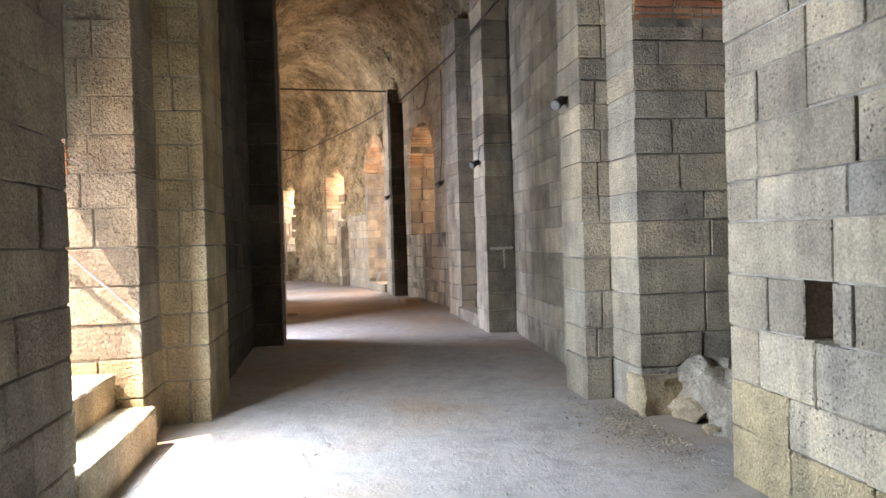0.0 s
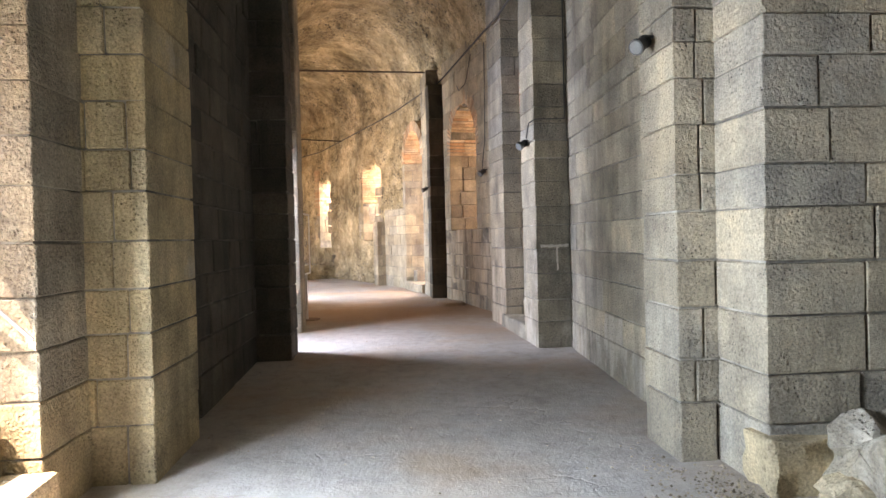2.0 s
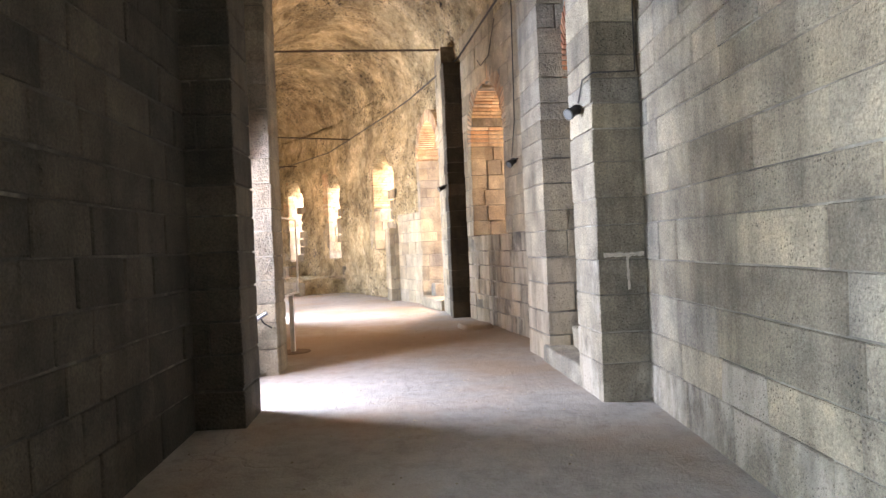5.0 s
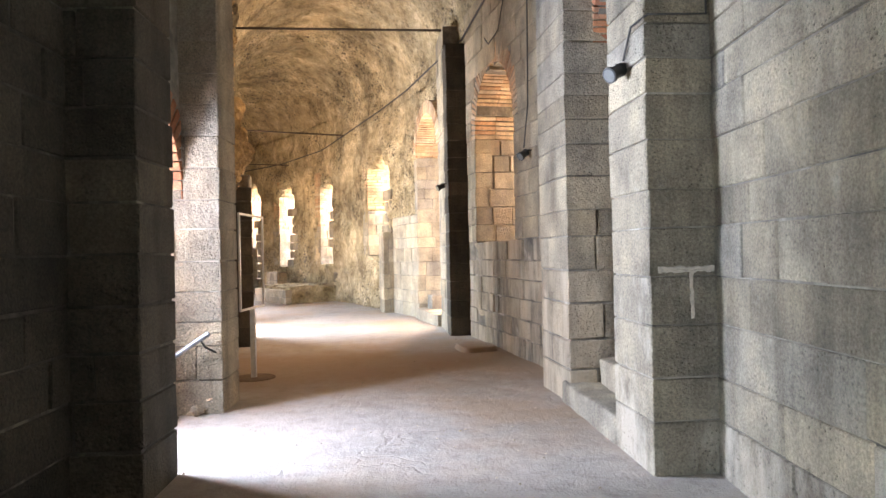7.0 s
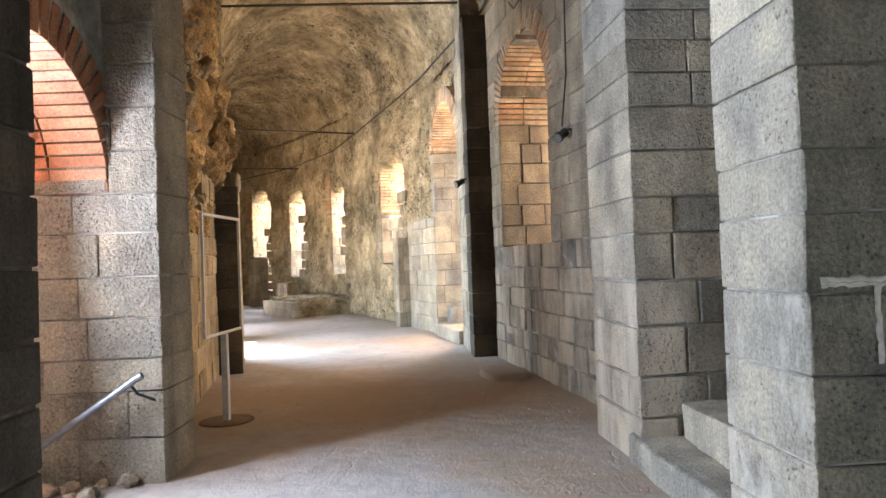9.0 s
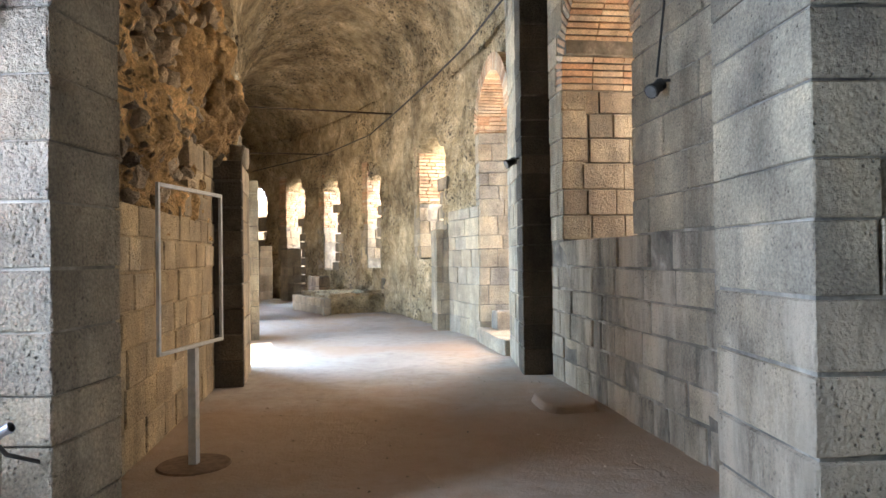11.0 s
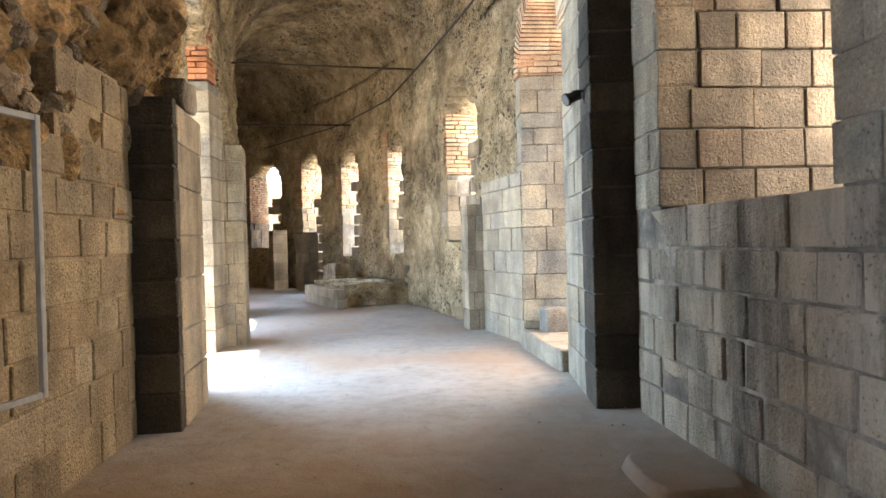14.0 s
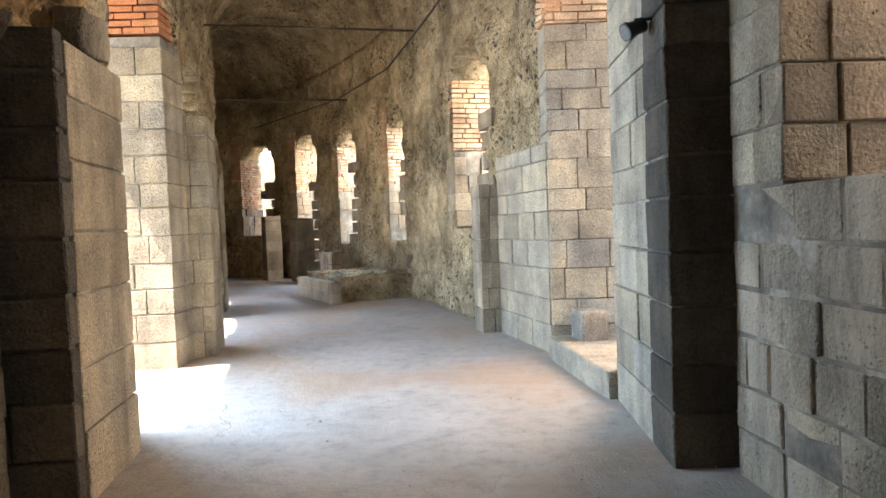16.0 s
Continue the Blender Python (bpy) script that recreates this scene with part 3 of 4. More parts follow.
# right wall
R, LFT = COURSES_RIGHT, COURSES_LEFT
wall("wall_right_1", "wall of large grey lava ashlar with a small square hole", (2.43, -7.0), (2.43, 4.02), 1, TOP, [R[0]] + [z - 0.06 for z in R[1:]], low=(0.3, MAT_GOLD), openings=[(10.10, 10.29, R[3] - 0.055, R[4] - 0.06, 0)], seed=11)
pier("pier_right_1", "grey lava stone pier beside the rubble-filled arch", (2.53, 5.58), (3.65, 5.58), -1, 0.64, TOP, R, seed=12)
pier("pilaster_right_1", "grey ashlar pilaster carrying a floodlight", (2.25, 6.17), (2.72, 6.17), -1, 0.60, TOP, R, seed=13, lens=(0.22, 0.5))
tagged(sheet("wall_arch_back", [(3.66, 3.8), (3.66, 6.2)], 1, -0.1, TOP, 0.4, MAT_MORTAR, cell=0.5), "rough mortared wall behind the rubble-filled arch", "wall", kind="structure")
sheet_a = sheet("spandrel_right_1", [(2.6, 3.9), (2.6, 5.7)], 1, 3.3, TOP, 1.0, MAT_MORTAR, [(0.12, 1.68, 0, 3.35, 0.78)], cell=0.1)
tagged(sheet_a, "masonry above the first arch", "wall", kind="structure")
arch("brick_arch_1", "red brick arch above the rubble-filled opening", (2.55, 4.02), (2.55, 5.58), 1, 3.35, 0.78, 1.1, 0.28, 1)
wall("wall_right_2", "wall of large smooth warm grey ashlar", (2.60, 6.7), (2.74, 10.75), 1, TOP, R, seed=14, lens=(0.4, 1.0), thick=1.1, low=(0.35, MAT_LIMED))
pier("pilaster_right_2", "ashlar pilaster with white mortar smears and a floodlight", (2.28, 10.66), (2.85, 10.69), -1, 0.72, TOP, R, seed=15, low=(1.0, MAT_LIMED))
pier("pilaster_right_3", "grey ashlar pilaster beside a blind recess", (2.20, 12.70), (3.6, 12.825), -1, 0.95, TOP, R, seed=16, low=(1.5, MAT_DARK))
tagged(sheet("spandrel_right_2", [(2.55, 11.2), (2.55, 12.9)], 1, 3.4, TOP, 1.0, MAT_MORTAR, [(0.15, 1.55, 0, 3.45, 0.7)], cell=0.1), "masonry above the recess", "wall", kind="structure")
arch("brick_arch_2", "red brick arch over the recess", (2.5, 11.38), (2.5, 12.74), 1, 3.45, 0.68, 1.0, 0.28, 2)
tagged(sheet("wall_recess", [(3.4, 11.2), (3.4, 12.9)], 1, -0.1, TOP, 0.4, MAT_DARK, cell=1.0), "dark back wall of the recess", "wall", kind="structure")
W3A, W3B = (2.60, 13.5), (1.70, 18.28)
W3 = (Vector(W3B) - Vector(W3A)).normalized()
W3_IN = Vector((W3.y, -W3.x))


def along(u, d=0.0):
    """A point u along the third right wall, d behind its face."""
    p = Vector(W3A) + W3 * u + W3_IN * d
    return (p.x, p.y)


# arched embrasure: from, to, sill, springing, rise
NICHE = (2.36, 4.33, 1.66, 3.41, 1.02)
EMBRASURE = 1.5
c3 = sheet("wall_right_3", [W3A, W3B], 1, -0.05, TOP, EMBRASURE, MAT_MORTAR_WARM, [(2.30, 4.37, 1.62, 3.41, 1.06)], cell=0.2, setback=0.018)
tagged(c3, "ashlar wall with a deep arched embrasure and stained lower courses", "wall", kind="structure")
masonry(c3, W3A, W3B, 1, 0.3, -0.05, 1.66, [-0.05, 0.27, 0.53, 0.82, 1.09, 1.36, 1.66], MAT_DARK, lens=(0.22, 0.58), seed=171, gap=0.011, wander=0.014)
masonry(c3, W3A, W3B, 1, 0.3, 1.66, TOP, [1.66, 1.95, 2.25, 2.58, 2.85, 3.18, 3.41, 3.75, 4.1, 4.45, 4.8, 5.2, 5.7], MAT_BUFF_GREY, lens=(0.35, 0.7), openings=[NICHE], seed=172, gap=0.008)
# unlit face: its shade is put into the stone colour
pier("pilaster_right_4", "tall dark grey pilaster of square lava blocks", (1.35, 18.33), (1.76, 18.36), -1, 0.5, 5.25, R, seed=18, material=MAT_SHADED)
wall("wall_right_4", "grey ashlar wall beside a tall lit opening", (1.33, 18.8), (1.25, 19.95), 1, TOP, R, seed=19, thick=1.0)
pier("pier_right_2", "sunlit pale ashlar jamb of the tall opening", (0.82, 21.9), (4.2, 22.3), -1, 0.5, 3.7, R, seed=20, lens=(0.3, 0.7))
wall("wall_right_5", "pale weathered ashlar wall with a broken top", (0.80, 21.95), (0.19, 23.55), 1, 2.4, R, seed=21, thick=0.5, top_fall=lambda u: 3.4 - u * 0.75)
pier("pier_right_3", "short pier of pale grey blocks with a broken top", (-0.06, 23.5), (0.24, 23.58), -1, 0.55, 2.05, R, seed=22, lens=(0.12, 0.3))
FAR = [(1.36, 19.9), (1.12, 21.95), (0.48, 23.8), (-0.45, 25.3), (-1.25, 27.3), (-2.35, 29.5), (-4.1, 32.2), (-6.1, 34.6), (-7.9, 35.8), (-12.2, 37.0)]


def far_u(x, y):
    best, total = (9e9, 0), 0.0
    for a, b in zip(FAR, FAR[1:]):
        a, b = Vector(a), Vector(b)
        w = b - a
        s = max(0.0, min(1.0, (Vector((x, y)) - a).dot(w) / w.length_squared))
        best = min(best, ((Vector((x, y)) - a - w * s).length, total + s * w.length))
        total += w.length
    return best[1]


OPEN_FAR = [(far_u(1.25, 19.95) + 0.02, far_u(0.82, 21.9), 0.0, 3.75, 0.85)]
for x, y, w, zb, sp, ri in ((-0.3, 25.0, 1.3, 1.45, 3.7, 0.65), (-2.1, 29.2, 1.3, 1.2, 3.6, 0.65), (-4.0, 32.2, 1.3, 1.1, 3.6, 0.65), (-5.85, 34.4, 1.4, 0.3, 3.8, 0.7), (-8.0, 35.9, 1.5, 1.4, 3.7, 0.7)):
    u = far_u(x, y)
    OPEN_FAR.append((u - w / 2, u + w / 2, zb, sp, ri))
tagged(sheet("wall_right_6", FAR, 1, 0, TOP + 0.3, 0.9, MAT_RUBBLE, OPEN_FAR, cell=0.11, rough=0.09), "curved rubble-concrete wall pierced by arched windows", "wall", kind="structure")

# left wall
wall("wall_left_1", "shaded wall of rough lava ashlar", (-1.50, -7.0), (-1.50, 4.02), -1, TOP, LFT, seed=31, material=MAT_PITTED)
pier("pier_left_1", "rough ashlar jamb in raking sun", (-1.60, 5.66), (-2.75, 5.66), 1, 0.65, TOP, LFT, seed=32, material=MAT_PITTED, low=(0.8, MAT_GOLD))
pier("pilaster_left_1", "warm grey ashlar pilaster", (-1.20, 6.27), (-1.9, 6.27), 1, 1.03, TOP, LFT, seed=33, lens=(0.22, 0.5), material=MAT_GOLD)
# shade of this side is painted into wall and pilaster stones
wall("wall_left_2", "ashlar wall with its shade painted into dark stones", (-1.36, 7.0), (-1.35, 10.5), -1, TOP, LFT, seed=34, material=MAT_SHADED)
pier("pilaster_left_2", "dark ashlar pilaster at the end of the wall", (-0.92, 10.42), (-2.7, 10.42), 1, 0.62, TOP, LFT, seed=35, material=MAT_SHADED)
JAMB_ROWS = [-0.1, 0.32, 0.645, 0.87, 1.16, 1.45, 1.76, 2.04, 2.34, 2.65, 2.95, 3.25, 3.55, 3.85, 4.2, 4.5, 4.8, 5.1, 5.4, 5.7]
pier("pier_left_2", "blue-grey ashlar jamb beside the stair", (-1.10, 12.78), (-2.7, 12.78), 1, 0.6, TOP, JAMB_ROWS, seed=36, material=MAT_PITTED)
arch("brick_arch_3", "low red brick arch over the stair opening", (-1.45, 11.05), (-1.45, 12.78), -1, 2.04, 0.86, 1.2, 0.30, 3, pitch=0.09)
tagged(sheet("spandrel_left_1", [(-1.47, 10.9), (-1.47, 12.9)], -1, 2.05, TOP, 1.2, MAT_MORTAR, [(0.05, 1.98, 0, 2.05, 1.05)], cell=0.1), "masonry over the brick arch", "wall", kind="structure")
arch("brick_arch_4", "brick arch over the sunlit entrance", (-2.1, 4.02), (-2.1, 5.66), -1, 2.02, 0.82, 0.25, 0.28, 4)
tagged(sheet("spandrel_left_2", [(-2.1, 3.92), (-2.1, 5.76)], -1, 2.02, TOP, 0.25, MAT_MORTAR, [(0.05, 1.79, 0, 2.02, 1.0)], cell=0.1), "masonry over the entrance arch", "wall", kind="structure")
# unseen slab added outside the opening to keep sun off the jamb
stair_roof = bevel_box(-4.8, -2.68, 10.3, 13.4, 3.2, 3.6, 0.03)
thing_mesh("stair_roof", stair_roof, MAT_MORTAR, "unseen stone slab added to block the sun", "roof", "structure")
# unseen walls added under the slab, closing out light bounced from the ground
tagged(sheet("wall_stair", [(-2.7, 10.45), (-4.7, 10.45), (-4.7, 13.3), (-2.7, 13.3)], -1, -0.13, 3.2, 0.3, MAT_LAVA, cell=1.0), "unseen walls added to block outside light", "wall", kind="structure")
def stepped(u):
    return 1.95 if u < 2.6 else 1.95 + (u - 2.6) * 1.05


c6 = sheet("wall_left_3", [(-1.42, 13.3), (-2.22, 17.45)], -1, 0, 2.7, 0.6, MAT_WARM, cell=0.15, setback=0.018, top_fall=lambda u: stepped(u) - 0.22)
tagged(c6, "warm buff ashlar courses with a stepped broken top", "wall", kind="structure")
masonry(c6, (-1.42, 13.3), (-2.22, 17.45), -1, 0.32, 0, 2.68, [0.0, 0.3, 0.58, 0.86, 1.12, 1.40, 1.66, 1.90, 2.15, 2.41, 2.68], MAT_WARM, lens=(0.22, 0.6), seed=37, gap=0.005, wander=0.010, top_fall=stepped)
tagged(sheet("wall_left_4", [(-1.56, 13.3), (-2.46, 18.3)], -1, 1.7, TOP + 0.3, 0.8, MAT_RUBBLE_BROWN, cell=0.05, rough=0.22), "rough overhanging rubble-concrete wall", "wall", kind="structure")
# thin dark facing paints the unlit front; the lighter blocks follow behind
pier("pilaster_left_3", "broken stub of a pilaster, its unlit front painted dark", (-1.93, 17.58), (-2.6, 17.4), 1, 0.14, 2.65, LFT, seed=38, material=MAT_SHADED)
pier("pilaster_left_5", "rough grey-brown blocks behind the dark face of the stub", (-1.966, 17.722), (-2.636, 17.542), 1, 0.96, 2.62, [-0.1, 0.42, 0.78, 1.2, 1.55, 1.95, 2.3, 2.62], seed=68, material=MAT_BUFF_GREY, lens=(0.4, 0.7), wander=0.03)
pier("pier_left_3", "sunlit pale ashlar jamb", (-3.40, 21.42), (-5.1, 21.15), 1, 0.66, 3.75, LFT, seed=39)
masonry(bpy.data.objects["pier_left_3"], (-3.42, 21.44), (-5.1, 21.17), 1, 0.4, 3.75, 4.7, courses(10, 0.075, 0.085, 6), MAT_BRICK, lens=(0.22, 0.36), name="brick", seed=54, gap=0.014)
pier("pilaster_left_4", "pale square-block pier with a broken top", (-3.24, 22.1), (-3.7, 21.95), 1, 0.8, 2.95, LFT, seed=40, lens=(0.2, 0.45))
tagged(sheet("wall_left_5", [(-2.35, 18.4), (-3.55, 21.9), (-5.25, 26.7), (-7.4, 30.2), (-9.6, 32.3), (-13.0, 33.3)], -1, 0.0, TOP + 0.3, 1.5, MAT_RUBBLE,
             [(0.7, 3.95, 0, 3.5, 0.85), (4.7, 7.6, 0, 3.2, 0.8), (10.0, 12.2, 0, 3.2, 0.8)], cell=0.12, rough=0.1), "curved rubble wall with tall broken arches", "wall", kind="structure")

# ---- things ----


MAT_FOOT = plain("rusty_plate", (0.20, 0.13, 0.085), 0.8, 0.2, 0.3)


def sign_stand():
    base = new("sign_stand")
    base.location = (-1.25, 14.62, 0)
    base.rotation_euler.z = radians(-4)
    bpy.context.view_layer.update()
    tagged(base, "empty grey metal sign frame on a post with a round foot", "sign stand")

    def bar(name, x0, x1, y0, y1, z0, z1, mat):
        return part(name, bevel_box(x0, x1, y0, y1, z0, z1, 0.004), mat, base)
    bar("frame_side", -0.012, 0.012, -0.47, -0.443, 0.85, 2.0, MAT_GREY)
    bar("frame_side", -0.012, 0.012, 0.443, 0.47, 0.85, 2.0, MAT_GREY)
    bar("frame_rail", -0.012, 0.012, -0.442, 0.442, 1.973, 2.0, MAT_GREY)
    bar("frame_rail", -0.012, 0.012, -0.442, 0.442, 0.85, 0.877, MAT_GREY)
    bar("post", -0.03, 0.03, -0.03, 0.03, 0.012, 0.849, MAT_GREY)
    b = bmesh.new()
    bmesh.ops.create_cone(b, cap_ends=True, segments=40, radius1=0.26, radius2=0.25, depth=0.012, matrix=Matrix.Translation((0, 0, 0.012)))
    part("foot", b, MAT_FOOT, base, "rusty round foot")
    return base


sign_stand()


# ---- right side details ----
# embrasure: far and near reveals of worn stones, brick barrel above, closing wall behind
tagged(sheet("wall_embrasure", [along(1.9, EMBRASURE + 1.2), along(4.9, EMBRASURE + 1.2)], 1, 0.0, 5.2, 0.3, MAT_WARM, cell=1.0), "plain stone wall behind the embrasure", "wall", kind="structure")
REVEAL_ROWS = [1.66, 1.95, 2.25, 2.56, 2.85, 3.14, 3.41]
masonry(c3, along(4.33, 0.0), along(4.33, EMBRASURE), -1, 0.22, 1.66, 3.41, REVEAL_ROWS, MAT_WORN, lens=(0.25, 0.55), seed=51, wander=0.022, gap=0.009)
masonry(c3, along(2.36, 0.3), along(2.36, EMBRASURE), 1, 0.2, 1.66, 3.41, REVEAL_ROWS, MAT_WORN, lens=(0.25, 0.55), seed=52, wander=0.022, gap=0.009)
arch("brick_arch_5", "pale brick arch over the deep embrasure", along(2.36), along(4.33), 1, 3.41, 1.02, EMBRASURE, 0.30, 5, MAT_BRICK_PALE, front=0.004, pitch=0.075)
arch("brick_arch_6", "red brick arch of the tall opening", (1.21, 19.95), (0.80, 21.9), 1, 3.7, 0.8, 0.85, 0.28, 6, MAT_BRICK_PALE)
masonry(bpy.data.objects["pier_right_2"], (0.84, 21.88), (2.2, 22.04), -1, 0.2, 3.7, 4.7, courses(9, 0.075, 0.085, 6), MAT_BRICK_PALE, lens=(0.22, 0.36), name="brick", seed=53, gap=0.016)


def step_block(label, x0, x1, y0, y1, z0, z1, turn=0.0, material=None, jitter=0.02, name="stone_step", category="step", cuts=3, seed=1.0, bevel=0.025):
    cx, cy = (x0 + x1) / 2, (y0 + y1) / 2
    b = bevel_box(x0 - cx, x1 - cx, y0 - cy, y1 - cy, 0, z1 - z0, bevel, jitter, seed, cuts)
    ob = thing_mesh(name, b, material or MAT_LAVA, label, category)
    ob.matrix_world = pose(cx, cy, z0, 0, 0, turn)
    return ob


step_block("low worn grey stone plinth along the recess", 2.20, 2.70, 11.40, 12.9, -0.08, 0.2, 3.5, cuts=5)
step_block("grey stone step in the recess", 2.5, 3.3, 11.4, 12.72, -0.08, 0.44)
step_block("upper stone step in the recess", 2.66, 3.3, 11.4, 12.0, 0.42, 0.72)
step_block("pale worn sill of the tall opening", 0.95, 1.9, 20.0, 21.85, -0.03, 0.24, 13, cuts=5, seed=2.0)
step_block("pale stone block standing on the sill", 1.05, 1.35, 21.4, 21.75, 0.22, 0.55, 13, seed=3.0, name="stone_block_loose", category="stone")
step_block("worn stone kerb across the entrance", -2.1, -1.5, 4.05, 5.64, -0.12, 0.24, 0, MAT_WARM, cuts=4, seed=4.0)
step_block("stone step behind the kerb", -2.9, -1.80, 4.25, 5.64, -0.12, 0.52, 0, MAT_WARM, cuts=4, seed=5.0)
b = bmesh.new()
bmesh.ops.create_cone(b, cap_ends=True, segments=40, radius1=0.40, radius2=0.36, depth=0.075, matrix=Matrix.Translation((0, 0, 0.037)))
bmesh.ops.bevel(b, geom=[e for e in b.edges if e.verts[0].co.z > 0.05 and e.verts[1].co.z > 0.05], offset=0.025, segments=3, affect="EDGES", profile=0.5)
for v in b.verts:
    a = math.atan2(v.co.y, v.co.x)
    k = 1.0 / (abs(math.cos(a)) ** 3.2 + abs(math.sin(a)) ** 3.2) ** (1 / 3.2) + noise.noise(Vector((math.cos(a) * 1.5, math.sin(a) * 1.5, 4.0))) * 0.12
    v.co.x, v.co.y = v.co.x * k * 0.72, v.co.y * k * 1.05
slab = thing_mesh("stone_slab", b, MAT_FLOOR, "flat rounded dusty stone slab lying against the wall", "slab")
slab.matrix_world = pose(1.64, 16.62, 0.0, 0, 0, 10)

# rubble base under the first right pier
step_block("pale rough foundation stone under the pier", 2.50, 3.15, 5.48, 5.8, -0.10, 0.27, 0, MAT_WARM, jitter=0.05, name="foundation_stone", category="stone", seed=7.0)


def rock(label, x, y, z, sx, sy, sz, seed, material=None, name="rubble_stone", group="loose rubble"):
    b = bmesh.new()
    bmesh.ops.create_icosphere(b, subdivisions=2, radius=1.0)
    for v in b.verts:
        p = v.co * 1.1 + Vector((seed * 3.1, seed * 1.7, seed))
        v.co *= 1.0 + noise.noise(p) * 0.45 + noise.noise(p * 3) * 0.15
        v.co = Vector((v.co.x * sx, v.co.y * sy, v.co.z * sz))
    low = min(v.co.z for v in b.verts)
    for v in b.verts:
        v.co.z -= low
    ob = thing_mesh(name, b, material or MAT_LAVA, label, "stone", group=group)
    ob.matrix_world = pose(x, y, z, 0, 0, seed * 77)
    return ob


rng = random.Random(77)
for k in range(26):
    x, y = rng.uniform(2.78, 3.5), rng.uniform(4.4, 5.4)
    r = rng.uniform(0.05, 0.12)
    rock("rough pale rubble stone heaped in the arch", x, y, -0.09 + max(0, (x - 2.75)) * 0.35, r * rng.uniform(1, 1.5), r, r * 0.8, k + 1.3, rng.choice((MAT_WARM, MAT_LAVA, MAT_WARM)))
for k in range(14):
    x, y = rng.uniform(-2.4, -1.25), rng.uniform(12.45, 12.85)
    r = rng.uniform(0.025, 0.065)
    rock("dark rubble stone at the foot of the jamb", x, y, -0.02, r * 1.3, r, r * 0.8, k + 50.3, MAT_DARK)

# mass of fallen mortar behind the rubble
b = bevel_box(2.85, 3.65, 4.1, 5.5, -0.10, 0.38, 0.1, 0.16, 8.0, 8)
thing_mesh("rubble_mound", b, MAT_LIMED, "mound of pale broken mortar filling the arch foot", "rubble")

# fine debris on the floor
verts, faces = [], []
for k in range(1500):
    q = rng.random()
    if q < 0.75:
        x, y = rng.gauss(2.32, 0.2), rng.gauss(5.3, 0.5)
        if x > 2.5 or (x > 2.2 and y > 6.1):
            continue
    else:
        x, y = rng.uniform(-1.3, 2.0), rng.uniform(2.5, 20)
    r = rng.uniform(0.005, 0.017)
    o = len(verts)
    for sx, sy, sz in ((1, 0, 0), (-0.5, 0.87, 0), (-0.5, -0.87, 0), (0, 0, 0.8)):
        verts.append((x + sx * r * rng.uniform(0.6, 1.4), y + sy * r, 0.004 + floor_z(y) + sz * r))
    faces += [(o, o + 1, o + 3), (o + 1, o + 2, o + 3), (o + 2, o, o + 3)]
tagged(new("debris", mesh_of("debris", verts, faces, MAT_DARK)), "fine stone chips and dirt scattered on the floor", "debris", kind="stuff")

# white mortar smears on the second right pilaster
MAT_LIME = plain("lime_mortar", (0.60, 0.53, 0.44), 0.95, 0.0, 0.3)


def smear(x0, x1, z0, z1, y, seed):
    b = bmesh.new()
    bmesh.ops.create_grid(b, x_segments=24, y_segments=24, size=0.5)
    for v in list(b.verts):
        u, w = v.co.x, v.co.y
        edge = max(abs(u), abs(w)) * 2
        v.co = Vector((x0 + (u + 0.5) * (x1 - x0), y, z0 + (w + 0.5) * (z1 - z0)))
        q = noise.noise(v.co * 22 + Vector((seed, 0, 0)))
        v.co += Vector((q * 0.012, 0, noise.noise(v.co * 34 + Vector((0, 0, seed))) * 0.014))
        v.co.y += 0.014 * max(0.0, edge - 0.45) + q * 0.003
    me = bmesh.ops.solidify(b, geom=list(b.faces), thickness=-0.02)
    return thing_mesh("mortar_smear", b, MAT_LIME, "white lime mortar smeared over a stone joint", "mortar", "structure")


smear(2.34, 2.72, 1.318, 1.338, 10.655, 1.0)
smear(2.555, 2.58, 1.02, 1.322, 10.655, 2.0)

# ---- floodlights, rods, cables ----


def tube(name, pts, radius, material, parent=None, label="", category=""):
    cu = bpy.data.curves.new(name, "CURVE")
    cu.dimensions, cu.bevel_depth, cu.bevel_resolution = "3D", radius, 2
    sp = cu.splines.new("POLY")
    sp.points.add(len(pts) - 1)
    for p, q in zip(sp.points, pts):
        p.co = (*q, 1)
    cu.materials.append(material)
    ob = new(name, cu)
    if parent:
        ob.parent = parent
    if label:
        tagged(ob, label, category)
    return ob


